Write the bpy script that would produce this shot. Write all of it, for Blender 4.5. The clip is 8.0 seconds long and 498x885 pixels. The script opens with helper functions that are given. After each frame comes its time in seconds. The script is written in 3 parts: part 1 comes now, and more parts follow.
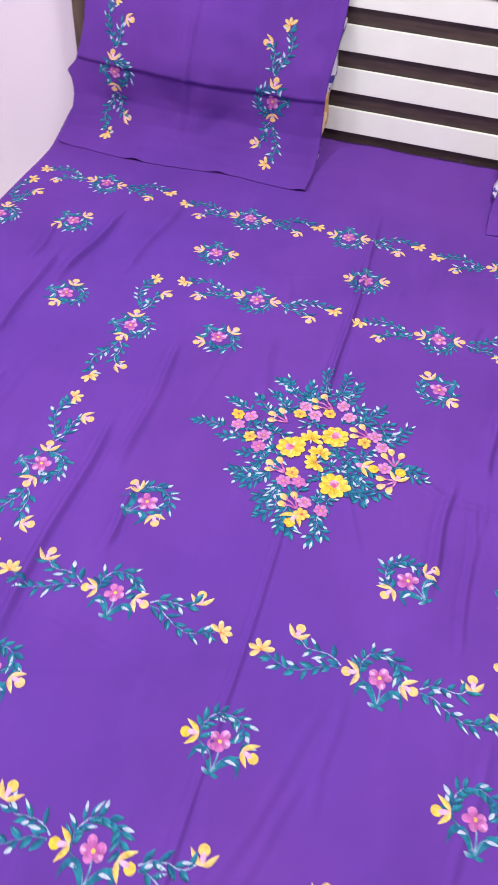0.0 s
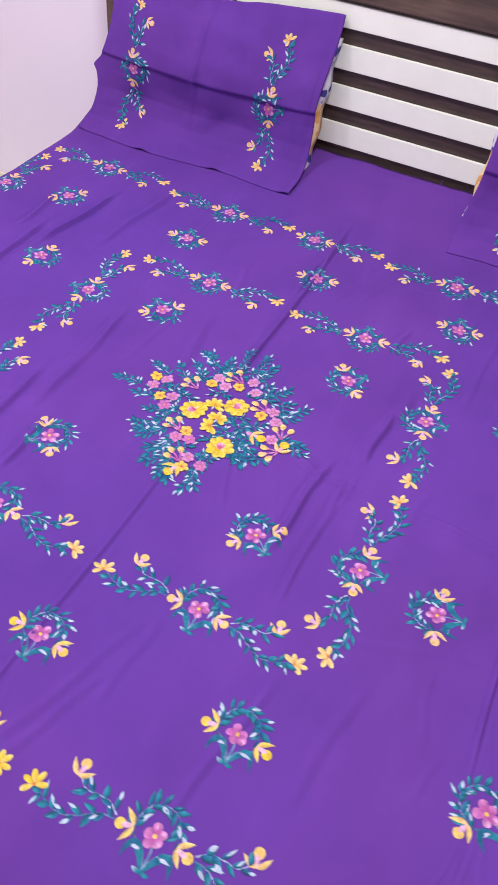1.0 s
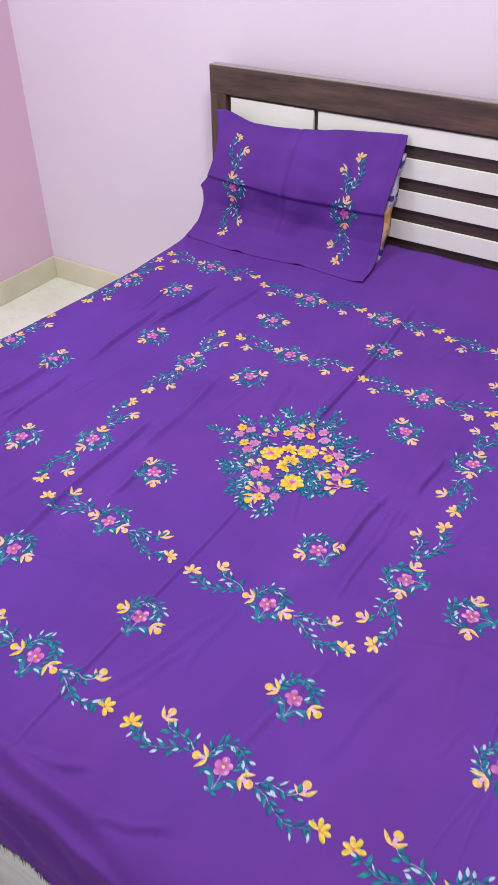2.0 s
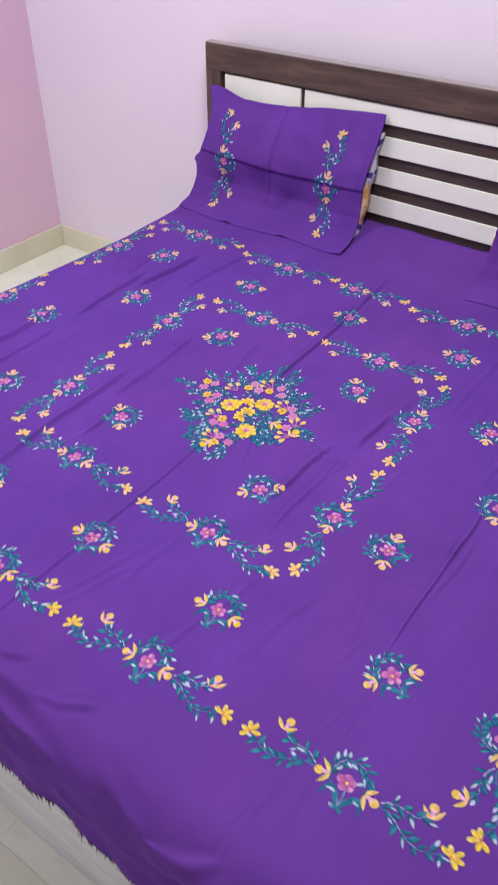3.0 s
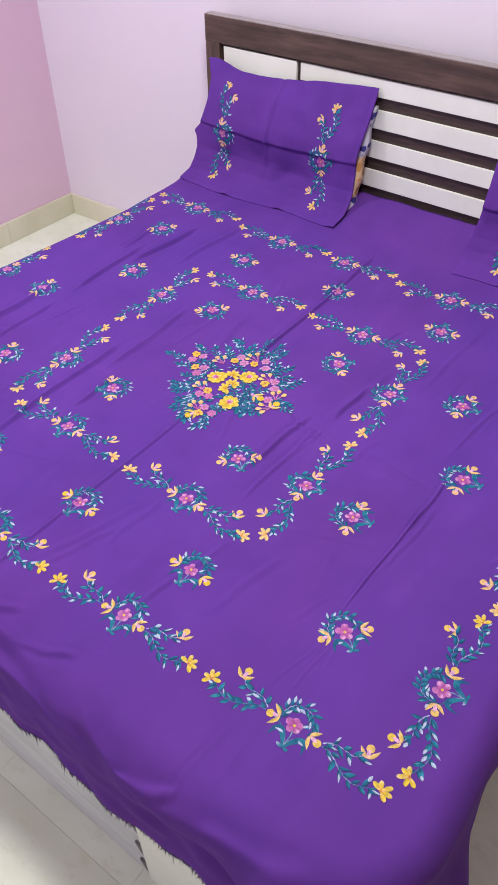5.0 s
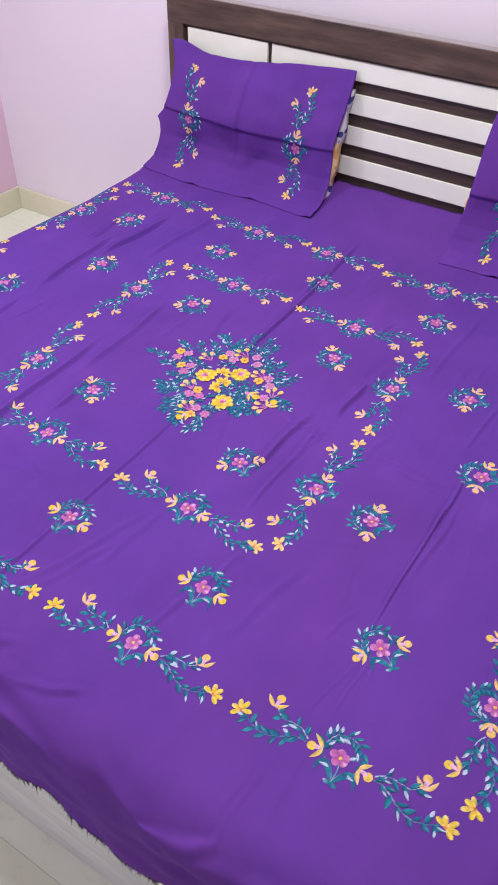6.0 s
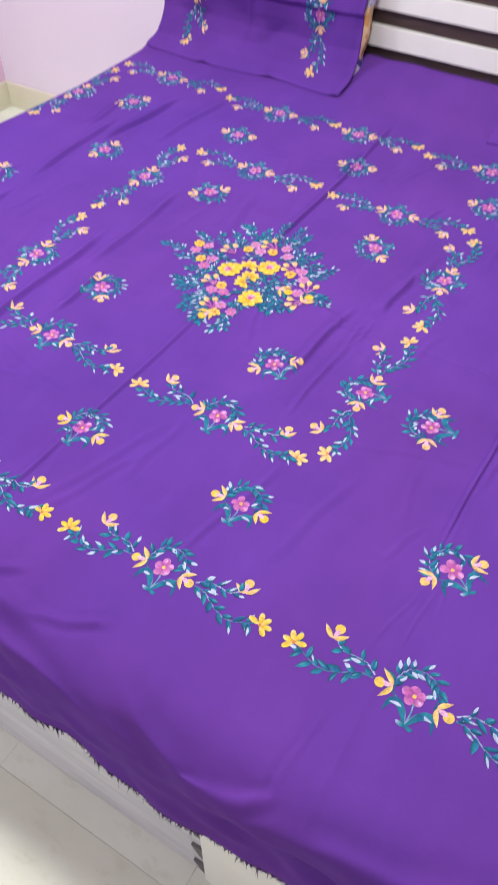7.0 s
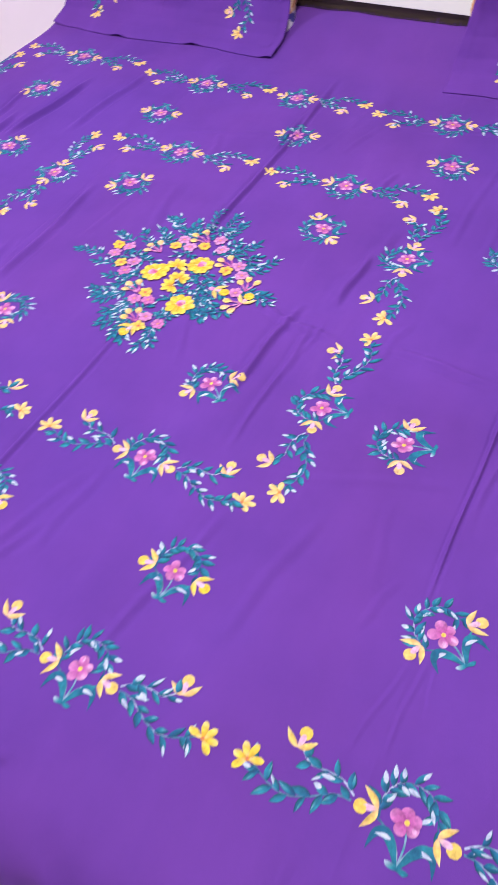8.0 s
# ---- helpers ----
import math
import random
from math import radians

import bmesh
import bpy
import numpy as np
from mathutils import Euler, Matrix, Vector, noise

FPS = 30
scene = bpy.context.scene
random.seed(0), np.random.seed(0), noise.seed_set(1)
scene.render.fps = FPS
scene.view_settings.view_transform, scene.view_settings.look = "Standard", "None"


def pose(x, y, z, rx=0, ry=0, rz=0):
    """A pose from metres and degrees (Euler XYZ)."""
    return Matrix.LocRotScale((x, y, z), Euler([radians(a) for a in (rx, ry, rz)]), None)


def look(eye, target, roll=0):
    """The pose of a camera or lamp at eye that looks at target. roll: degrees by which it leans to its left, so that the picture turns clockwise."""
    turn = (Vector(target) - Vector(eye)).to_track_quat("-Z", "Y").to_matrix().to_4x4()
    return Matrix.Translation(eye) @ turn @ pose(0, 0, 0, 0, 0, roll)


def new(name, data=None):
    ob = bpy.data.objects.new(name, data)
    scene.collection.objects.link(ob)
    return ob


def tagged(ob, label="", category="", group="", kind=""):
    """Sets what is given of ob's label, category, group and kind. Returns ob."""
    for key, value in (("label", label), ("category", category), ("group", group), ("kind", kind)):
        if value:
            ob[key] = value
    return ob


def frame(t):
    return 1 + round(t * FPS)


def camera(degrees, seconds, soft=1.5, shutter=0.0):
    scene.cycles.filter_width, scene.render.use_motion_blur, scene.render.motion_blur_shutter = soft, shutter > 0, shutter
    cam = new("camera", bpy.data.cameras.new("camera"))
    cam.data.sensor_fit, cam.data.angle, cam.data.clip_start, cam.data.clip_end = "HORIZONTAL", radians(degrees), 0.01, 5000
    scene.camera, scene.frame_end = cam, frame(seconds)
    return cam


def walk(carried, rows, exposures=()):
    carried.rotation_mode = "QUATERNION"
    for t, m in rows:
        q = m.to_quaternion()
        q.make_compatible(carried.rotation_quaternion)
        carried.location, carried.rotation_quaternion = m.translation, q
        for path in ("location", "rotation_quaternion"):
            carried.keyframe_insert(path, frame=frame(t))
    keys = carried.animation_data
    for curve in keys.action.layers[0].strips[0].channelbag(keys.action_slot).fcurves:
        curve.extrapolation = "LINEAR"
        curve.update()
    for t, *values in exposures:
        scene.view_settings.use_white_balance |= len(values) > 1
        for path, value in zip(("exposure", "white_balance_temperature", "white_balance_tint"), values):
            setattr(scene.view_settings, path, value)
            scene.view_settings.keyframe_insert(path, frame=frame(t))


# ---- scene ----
cam = camera(37.5, 8.0, 1.15, 0.35)
PATH = [
    (0, (0.104, -0.856, 1.424), (-0.208, 0.491, -0.021), 4.1),
    (0.5, (0.253, -0.913, 1.444), (-0.201, 0.418, 0.022), 4.4),
    (1, (0.448, -0.896, 1.461), (-0.054, 0.419, 0.04), 6.7),
    (1.2, (0.493, -0.916, 1.471), (-0.040, 0.327, 0.136), 5.2),
    (1.5, (0.545, -0.985, 1.503), (-0.167, 0.325, 0.17), 1.1),
    (1.7, (0.579, -1.045, 1.526), (-0.242, 0.297, 0.292), -0.4),
    (2.8, (0.805, -1.167, 1.577), (-0.064, 0.137, 0.334), -0.2),
    (3, (0.85, -1.165, 1.578), (-0.029, 0.111, 0.314), 0.5),
    (3.5, (0.945, -1.174, 1.59), (0.048, -0.025, 0.22), 0.8),
    (4, (0.988, -1.179, 1.64), (0.091, -0.044, 0.26), 0.5),
    (4.2, (0.992, -1.178, 1.657), (0.088, -0.024, 0.297), 0.4),
    (5.3, (0.940, -1.139, 1.661), (0.100, -0.001, 0.392), -1.3),
    (5.5, (0.893, -1.132, 1.652), (0.061, 0.105, 0.319), 0.1),
    (6, (0.801, -1.152, 1.571), (0.043, 0.125, 0.232), 1.8),
    (6.5, (0.758, -1.163, 1.466), (-0.003, 0.091, 0.107), 1.4),
    (7, (0.695, -1.096, 1.395), (0.003, 0.069, -0.075), 0.9),
    (7.3, (0.668, -1.038, 1.371), (0.053, -0.027, -0.116), 0.0),
    (7.5, (0.652, -0.996, 1.342), (-0.02, 0.112, -0.181), 0.1),
    (8, (0.668, -0.868, 1.281), (-0.004, 0.268, -0.222), -5.1),
]
EXPOSURES = [(0, 0.04), (0.5, -0.10), (1, -0.08), (1.7, -0.20), (3.0, -0.30), (3.5, -0.20), (5.5, -0.24), (7, 0.0), (8, 0.14)]
walk(cam, [(t, look(eye, target, roll)) for t, eye, target, roll in PATH], EXPOSURES)

# ---------------------------------------------------------------- light
world = bpy.data.worlds.new("room_world")
world.use_nodes = True
world.node_tree.nodes["Background"].inputs[0].default_value = (0.9, 0.92, 1.0, 1)
world.node_tree.nodes["Background"].inputs[1].default_value = 0.15
scene.world = world


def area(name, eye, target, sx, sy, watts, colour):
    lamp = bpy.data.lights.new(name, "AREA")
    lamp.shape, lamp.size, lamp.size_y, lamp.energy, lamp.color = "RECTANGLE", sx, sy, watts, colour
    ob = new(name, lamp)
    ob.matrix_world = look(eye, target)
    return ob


# square panel light under the ceiling
area("ceiling_panel_light", (0.32, -0.10, 2.76), (0.32, -0.0999, 0), 0.4, 0.3, 45, (1.0, 0.97, 0.965))
# second panel near the side wall, which throws the pillow's shadow
area("side_panel_light", (-1.25, -0.20, 2.76), (-1.25, -0.1999, 0.0), 0.3, 0.3, 29, (0.95, 0.975, 1.0))
# unseen fill light, added behind the camera to lift foot panel and floor
area("foot_fill_light", (-1.35, -2.7, 1.75), (-0.4, -0.9, 0.1), 0.9, 1.2, 21, (0.94, 0.97, 1.0))


# ---------------------------------------------------------------- materials
def material(name):
    m = bpy.data.materials.new(name)
    m.use_nodes = True
    nt = m.node_tree
    return m, nt, nt.nodes["Principled BSDF"]


def link(nt, a, b):
    nt.links.new(a, b)


def noise_node(nt, scale, detail=4.0, stretch=None, rough=0.55):
    tc = nt.nodes.new("ShaderNodeTexCoord")
    n = nt.nodes.new("ShaderNodeTexNoise")
    n.inputs["Scale"].default_value, n.inputs["Detail"].default_value, n.inputs["Roughness"].default_value = scale, detail, rough
    if stretch:
        mp = nt.nodes.new("ShaderNodeMapping")
        mp.inputs["Scale"].default_value = stretch
        link(nt, tc.outputs["Object"], mp.inputs[0])
        link(nt, mp.outputs[0], n.inputs[0])
    else:
        link(nt, tc.outputs["Object"], n.inputs[0])
    return n


def ramp(nt, source, stops):
    r = nt.nodes.new("ShaderNodeValToRGB")
    while len(r.color_ramp.elements) < len(stops):
        r.color_ramp.elements.new(0.5)
    for e, (p, c) in zip(r.color_ramp.elements, stops):
        e.position, e.color = p, (*c, 1)
    link(nt, source, r.inputs[0])
    return r


def bump(nt, bsdf, source, strength, distance):
    b = nt.nodes.new("ShaderNodeBump")
    b.inputs["Strength"].default_value, b.inputs["Distance"].default_value = strength, distance
    link(nt, source, b.inputs["Height"])
    link(nt, b.outputs[0], bsdf.inputs["Normal"])


def mottled(name, dark, light, scale, rough, stretch=None, fine=0.0, fine_scale=300, spec=0.5, lo=0.35, hi=0.68):
    m, nt, bs = material(name)
    n = noise_node(nt, scale, 6.0, stretch)
    r = ramp(nt, n.outputs["Fac"], [(lo, dark), (hi, light)])
    link(nt, r.outputs[0], bs.inputs["Base Color"])
    bs.inputs["Roughness"].default_value = rough
    bs.inputs["Specular IOR Level"].default_value = spec
    if fine:
        bump(nt, bs, noise_node(nt, fine_scale, 3.0, stretch).outputs["Fac"], fine, 0.002)
    return m


def cloth(name, dark, light, sheen):
    m, nt, bs = material(name)
    n = noise_node(nt, 5.0, 5.0)
    r = ramp(nt, n.outputs["Fac"], [(0.3, dark), (0.7, light)])
    # sheen put into the colour: broad bluer and pinker drifts, streaks along the folds
    sheen_drift = ramp(nt, noise_node(nt, 1.7, 5.0, (1.0, 0.7, 1.0)).outputs["Fac"], [(0.34, (0.93, 1.0, 1.03)), (0.66, (1.09, 1.02, 0.97))])
    sheen_streaks = ramp(nt, noise_node(nt, 7.0, 7.0, (2.4, 0.55, 1.0), 0.65).outputs["Fac"], [(0.35, (0.95, 0.95, 0.96)), (0.60, (1.0, 1.0, 1.0)), (0.76, (1.09, 1.12, 1.05))])
    tint = r.outputs[0]
    for extra in (sheen_drift, sheen_streaks):
        mul = nt.nodes.new("ShaderNodeMix")
        mul.data_type, mul.blend_type = "RGBA", "MULTIPLY"
        mul.inputs["Factor"].default_value = 1.0
        link(nt, tint, mul.inputs["A"])
        link(nt, extra.outputs[0], mul.inputs["B"])
        tint = mul.outputs["Result"]
    link(nt, tint, bs.inputs["Base Color"])
    bs.inputs["Roughness"].default_value = 0.85
    bs.inputs["Specular IOR Level"].default_value = 0.10
    bs.inputs["Sheen Weight"].default_value = sheen
    bs.inputs["Sheen Roughness"].default_value = 0.45
    bs.inputs["Sheen Tint"].default_value = (0.85, 0.35, 0.60, 1)
    weave = noise_node(nt, 700.0, 2.0)
    soft = noise_node(nt, 22.0, 3.0)
    mix = nt.nodes.new("ShaderNodeMath")
    mix.operation = "MULTIPLY_ADD"
    mix.inputs[1].default_value = 0.16
    link(nt, weave.outputs["Fac"], mix.inputs[0])
    link(nt, soft.outputs["Fac"], mix.inputs[2])
    bump(nt, bs, mix.outputs[0], 0.16, 0.006)
    return m


PURPLE = cloth("purple_cotton", (0.105, 0.0352, 0.266), (0.127, 0.0425, 0.310), 0.03)
THREAD = mottled("dark_purple_thread", (0.03, 0.008, 0.07), (0.07, 0.018, 0.16), 60, 0.9)


def paint_material():
    m, nt, bs = material("fabric_paint")
    at = nt.nodes.new("ShaderNodeVertexColor")
    at.layer_name = "pigment"
    n = noise_node(nt, 170.0, 5.0, (1, 1, 1), 0.7)
    r = ramp(nt, n.outputs["Fac"], [(0.30, (0.55, 0.56, 0.60)), (0.62, (1.05, 1.05, 1.03))])
    mix = nt.nodes.new("ShaderNodeMix")
    mix.data_type, mix.blend_type = "RGBA", "MULTIPLY"
    mix.inputs["Factor"].default_value = 1.0
    link(nt, at.outputs["Color"], mix.inputs["A"])
    link(nt, r.outputs[0], mix.inputs["B"])
    link(nt, mix.outputs["Result"], bs.inputs["Base Color"])
    bs.inputs["Roughness"].default_value = 0.6
    bs.inputs["Specular IOR Level"].default_value = 0.14
    bump(nt, bs, noise_node(nt, 600.0, 2.0).outputs["Fac"], 0.15, 0.001)
    return m


PAINT = paint_material()


def wood(name, stretch):
    m, nt, bs = material(name)
    n = noise_node(nt, 5.0, 8.0, stretch, 0.62)
    r = ramp(nt, n.outputs["Fac"], [(0.3, (0.036, 0.023, 0.018)), (0.5, (0.080, 0.050, 0.038)), (0.72, (0.140, 0.088, 0.064))])
    link(nt, r.outputs[0], bs.inputs["Base Color"])
    bs.inputs["Roughness"].default_value = 0.42
    bump(nt, bs, n.outputs["Fac"], 0.12, 0.002)
    return m


WOOD_X = wood("walnut_laminate_across", (1.0, 9, 9))
WOOD_Z = wood("walnut_laminate_upright", (9, 9, 1.0))
WOOD_DARK = mottled("dark_brown_board", (0.035, 0.022, 0.018), (0.065, 0.04, 0.032), 14, 0.5, (1, 8, 8))
WHITE = mottled("cream_white_laminate", (0.82, 0.85, 0.75), (0.87, 0.90, 0.81), 9, 0.36, fine=0.05, fine_scale=90)
GREY_WHITE = mottled("grey_white_laminate", (0.52, 0.54, 0.56), (0.66, 0.68, 0.69), 7, 0.38, (1, 6, 6), fine=0.05)
# pale grey that stands for the wall mirrored in the headboard's top
RAIL_REFLECTION = mottled("grey_wall_reflection", (0.26, 0.23, 0.225), (0.36, 0.32, 0.315), 11, 0.4, (1, 6, 6))
NOTCH = mottled("grey_shadow_board", (0.10, 0.095, 0.095), (0.17, 0.165, 0.16), 30, 0.6)
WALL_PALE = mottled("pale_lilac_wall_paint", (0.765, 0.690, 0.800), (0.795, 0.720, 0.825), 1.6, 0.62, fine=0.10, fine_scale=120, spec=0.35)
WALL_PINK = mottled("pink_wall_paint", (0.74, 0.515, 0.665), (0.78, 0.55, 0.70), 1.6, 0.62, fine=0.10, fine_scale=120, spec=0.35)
# dark colour for the unseen wall, chosen to keep bounce off the bed
WALL_BOUNCE_CUT = mottled("dusky_rose_bounce_cut", (0.34, 0.22, 0.20), (0.39, 0.26, 0.235), 1.6, 0.65, fine=0.10, fine_scale=120)
CEILING = mottled("white_ceiling_paint", (0.78, 0.78, 0.78), (0.82, 0.82, 0.82), 2, 0.8)
SKIRT = mottled("beige_marble_skirting", (0.66, 0.63, 0.47), (0.76, 0.73, 0.58), 4, 0.28, fine=0.02)
GROUT = mottled("tile_grout", (0.44, 0.42, 0.36), (0.54, 0.52, 0.46), 40, 0.85)
MATTRESS = mottled("mattress_ticking", (0.55, 0.53, 0.5), (0.65, 0.63, 0.6), 12, 0.85)


def tile_material():
    m, nt, bs = material("beige_vitrified_tile")
    n = noise_node(nt, 2.2, 7.0, (1, 1.6, 1), 0.6)
    r = ramp(nt, n.outputs["Fac"], [(0.3, (0.72, 0.75, 0.60)), (0.55, (0.81, 0.85, 0.73)), (0.75, (0.85, 0.89, 0.80))])
    info = nt.nodes.new("ShaderNodeObjectInfo")
    tone = ramp(nt, info.outputs["Random"], [(0.0, (0.93, 0.92, 0.90)), (1.0, (1, 1, 1))])
    mix = nt.nodes.new("ShaderNodeMix")
    mix.data_type, mix.blend_type = "RGBA", "MULTIPLY"
    mix.inputs["Factor"].default_value = 1.0
    link(nt, r.outputs[0], mix.inputs["A"])
    link(nt, tone.outputs[0], mix.inputs["B"])
    grime = ramp(nt, noise_node(nt, 9.0, 8.0, (1.0, 2.2, 1.0), 0.7).outputs["Fac"], [(0.28, (0.86, 0.84, 0.80)), (0.46, (1, 1, 1))])
    dirt = nt.nodes.new("ShaderNodeMix")
    dirt.data_type, dirt.blend_type = "RGBA", "MULTIPLY"
    dirt.inputs["Factor"].default_value = 1.0
    link(nt, mix.outputs["Result"], dirt.inputs["A"])
    link(nt, grime.outputs[0], dirt.inputs["B"])
    link(nt, dirt.outputs["Result"], bs.inputs["Base Color"])
    bs.inputs["Roughness"].default_value = 0.24
    return m


TILE = tile_material()


def print_material():
    # printed cotton of the pillows behind: navy and white leaves above, an orange band with pale petals below
    m, nt, bs = material("printed_cotton")
    tc = nt.nodes.new("ShaderNodeTexCoord")
    sep = nt.nodes.new("ShaderNodeSeparateXYZ")
    link(nt, tc.outputs["Object"], sep.inputs[0])
    base = ramp(nt, sep.outputs["Z"], [(0.0, (0.05, 0.045, 0.26)), (0.035, (0.66, 0.33, 0.10)), (0.165, (0.05, 0.045, 0.26)), (0.215, (0.055, 0.05, 0.28))])
    base.color_ramp.interpolation = "CONSTANT"
    marks_c = ramp(nt, sep.outputs["Z"], [(0.0, (0.62, 0.60, 0.70)), (0.035, (0.80, 0.58, 0.32)), (0.165, (0.66, 0.64, 0.74))])
    marks_c.color_ramp.interpolation = "CONSTANT"
    warp = noise_node(nt, 16.0, 2.0)
    add = nt.nodes.new("ShaderNodeVectorMath")
    add.operation = "MULTIPLY_ADD"
    add.inputs[1].default_value = (0.05, 0.05, 0.05)
    link(nt, warp.outputs["Color"], add.inputs[0])
    link(nt, tc.outputs["Object"], add.inputs[2])
    v = nt.nodes.new("ShaderNodeTexVoronoi")
    v.inputs["Scale"].default_value = 34.0
    link(nt, add.outputs[0], v.inputs["Vector"])
    marks = ramp(nt, v.outputs["Distance"], [(0.40, (0, 0, 0)), (0.46, (1, 1, 1))])
    mix = nt.nodes.new("ShaderNodeMix")
    mix.data_type = "RGBA"
    link(nt, marks.outputs[0], mix.inputs["Factor"])
    link(nt, base.outputs[0], mix.inputs["A"])
    link(nt, marks_c.outputs[0], mix.inputs["B"])
    link(nt, mix.outputs["Result"], bs.inputs["Base Color"])
    bs.inputs["Roughness"].default_value = 0.8
    return m


PRINT = print_material()


# ---------------------------------------------------------------- mesh helpers
def finish(ob, material_, parent=None, smooth=False):
    ob.data.materials.append(material_)
    if parent is not None:
        ob.parent = parent
    if smooth:
        for p in ob.data.polygons:
            p.use_smooth = True
    return ob


def part(name, bm, material_, parent=None, label="", smooth=False):
    me = bpy.data.meshes.new(name)
    bm.to_mesh(me)
    bm.free()
    ob = finish(new(name, me), material_, parent, smooth)
    if label:
        tagged(ob, label=label)
    return ob


def box(x0, x1, y0, y1, z0, z1, bevel=0.0, segments=2):
    bm = bmesh.new()
    bmesh.ops.create_cube(bm, size=1)
    for v in bm.verts:
        v.co = Vector(((x0 + x1) / 2 + v.co.x * (x1 - x0), (y0 + y1) / 2 + v.co.y * (y1 - y0), (z0 + z1) / 2 + v.co.z * (z1 - z0)))
    if bevel:
        bmesh.ops.bevel(bm, geom=list(bm.edges), offset=bevel, segments=segments, profile=0.5, affect="EDGES")
    return bm


def smoothstep(a, b, x):
    t = min(max((x - a) / (b - a), 0.0), 1.0)
    return t * t * (3 - 2 * t)


# ---------------------------------------------------------------- room
X_LEFT, X_RIGHT, Y_HEAD, Y_BACK, Z_TOP = -1.93, 2.87, 1.20, -3.32, 2.80
wall_north = part("wall_north", box(X_LEFT - 0.12, X_RIGHT + 0.12, Y_HEAD, Y_HEAD + 0.12, 0, Z_TOP), WALL_PALE)
tagged(wall_north, "pale lilac painted plaster wall behind the headboard", "wall", kind="structure")
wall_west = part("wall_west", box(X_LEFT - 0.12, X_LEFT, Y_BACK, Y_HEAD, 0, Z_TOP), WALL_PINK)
tagged(wall_west, "pink painted plaster side wall of the bedroom", "wall", kind="structure")
# unseen wall closing the room, darkened to hold back bounce on this side
wall_east = part("wall_east", box(X_RIGHT, X_RIGHT + 0.12, Y_BACK, Y_HEAD, 0, Z_TOP), WALL_BOUNCE_CUT)
tagged(wall_east, "unseen plain bedroom wall, kept dusky rose to cut bounce", "wall", kind="structure")
wall_south = part("wall_south", box(X_LEFT - 0.12, X_RIGHT + 0.12, Y_BACK - 0.12, Y_BACK, 0, Z_TOP), WALL_PALE)
tagged(wall_south, "plain pale painted bedroom wall", "wall", kind="structure")
ceiling = part("ceiling", box(X_LEFT - 0.12, X_RIGHT + 0.12, Y_BACK - 0.12, Y_HEAD + 0.12, Z_TOP, Z_TOP + 0.1), CEILING)
tagged(ceiling, "plain white painted ceiling", "ceiling", kind="structure")
floor = part("floor", box(X_LEFT - 0.12, X_RIGHT + 0.12, Y_BACK - 0.12, Y_HEAD + 0.12, -0.1, -0.0025), GROUT)
tagged(floor, "glossy beige vitrified tile floor with fine grey joints", "floor", kind="structure")

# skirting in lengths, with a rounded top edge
for name, runs in (("baseboard_north", [(X_LEFT + 0.012 + 0.6 * i, min(X_LEFT + 0.012 + 0.6 * (i + 1), X_RIGHT)) for i in range(9)]),
                   ("baseboard_west", [(max(0.78 - 0.6 * i, Y_BACK), min(0.78 - 0.6 * (i - 1), Y_HEAD)) for i in range(8)])):
    skirting = new(name)
    tagged(skirting, "beige marble tile skirting along the wall", "baseboard", kind="structure")
    for a, b in runs:
        if b - a < 0.02:
            continue
        if name == "baseboard_north":
            part("skirting_tile", box(a + 0.0003, b - 0.0003, Y_HEAD - 0.012, Y_HEAD, 0, 0.104, 0.003), SKIRT, skirting)
        else:
            part("skirting_tile", box(X_LEFT, X_LEFT + 0.012, a + 0.0003, b - 0.0003, 0, 0.104, 0.003), SKIRT, skirting)

# ---------------------------------------------------------------- bed
bed = new("storage_bed")
tagged(bed, "double storage bed with dark walnut headboard and white drawer base", "bed")
HB_L, HB_R, HB_F = -0.907, 0.955, 1.098
headboard = part("headboard", box(HB_L + 0.02, HB_R - 0.02, 1.115, 1.136, 0.24, 1.0), WOOD_DARK, bed, "dark brown recessed back board")
part("top_rail", box(HB_L, HB_R, HB_F, 1.138, 0.959, 1.044, 0.002), WOOD_X, headboard, "dark walnut laminate top rail")
part("stile", box(HB_L, -0.842, HB_F, 1.138, 0.0, 0.959, 0.003), WOOD_Z, headboard, "dark walnut laminate upright")
part("stile", box(0.890, HB_R, HB_F, 1.138, 0.0, 0.959, 0.003), WOOD_Z, headboard, "dark walnut laminate upright")
# thin slab added to colour the wall's reflection onto the rail's top face
part("reflection_strip", box(HB_L + 0.001, HB_R - 0.001, HB_F + 0.001, 1.138, 1.044, 1.046), RAIL_REFLECTION, headboard, "pale grey strip painting the wall's reflection along the top")
part("side_panel", box(-0.826, -0.503, 1.104, 1.115, 0.45, 0.951, 0.002), WHITE, headboard, "cream white laminate panel")
part("side_panel", box(0.551, 0.874, 1.104, 1.115, 0.45, 0.951, 0.002), WHITE, headboard, "cream white laminate panel")
for z0, z1 in ((0.896, 0.951), (0.799, 0.858), (0.704, 0.760), (0.605, 0.663)):
    part("slat", box(-0.488, 0.536, 1.106, 1.115, z0, z1, 0.001, 1), WHITE, headboard, "cream white horizontal slat")
base = part("base_box", box(-0.87, 0.90, -0.850, 1.112, 0.03, 0.27, 0.004), WHITE, bed, "white laminate storage box")
part("foot_panel", box(-0.87, 0.470, -0.868, -0.850, 0.0, 0.30, 0.002), GREY_WHITE, bed, "grey white laminate foot panel")
front = part("drawer_front", box(0.492, 0.900, -0.876, -0.850, 0.0, 0.30, 0.003), WHITE, bed, "white laminate drawer front")


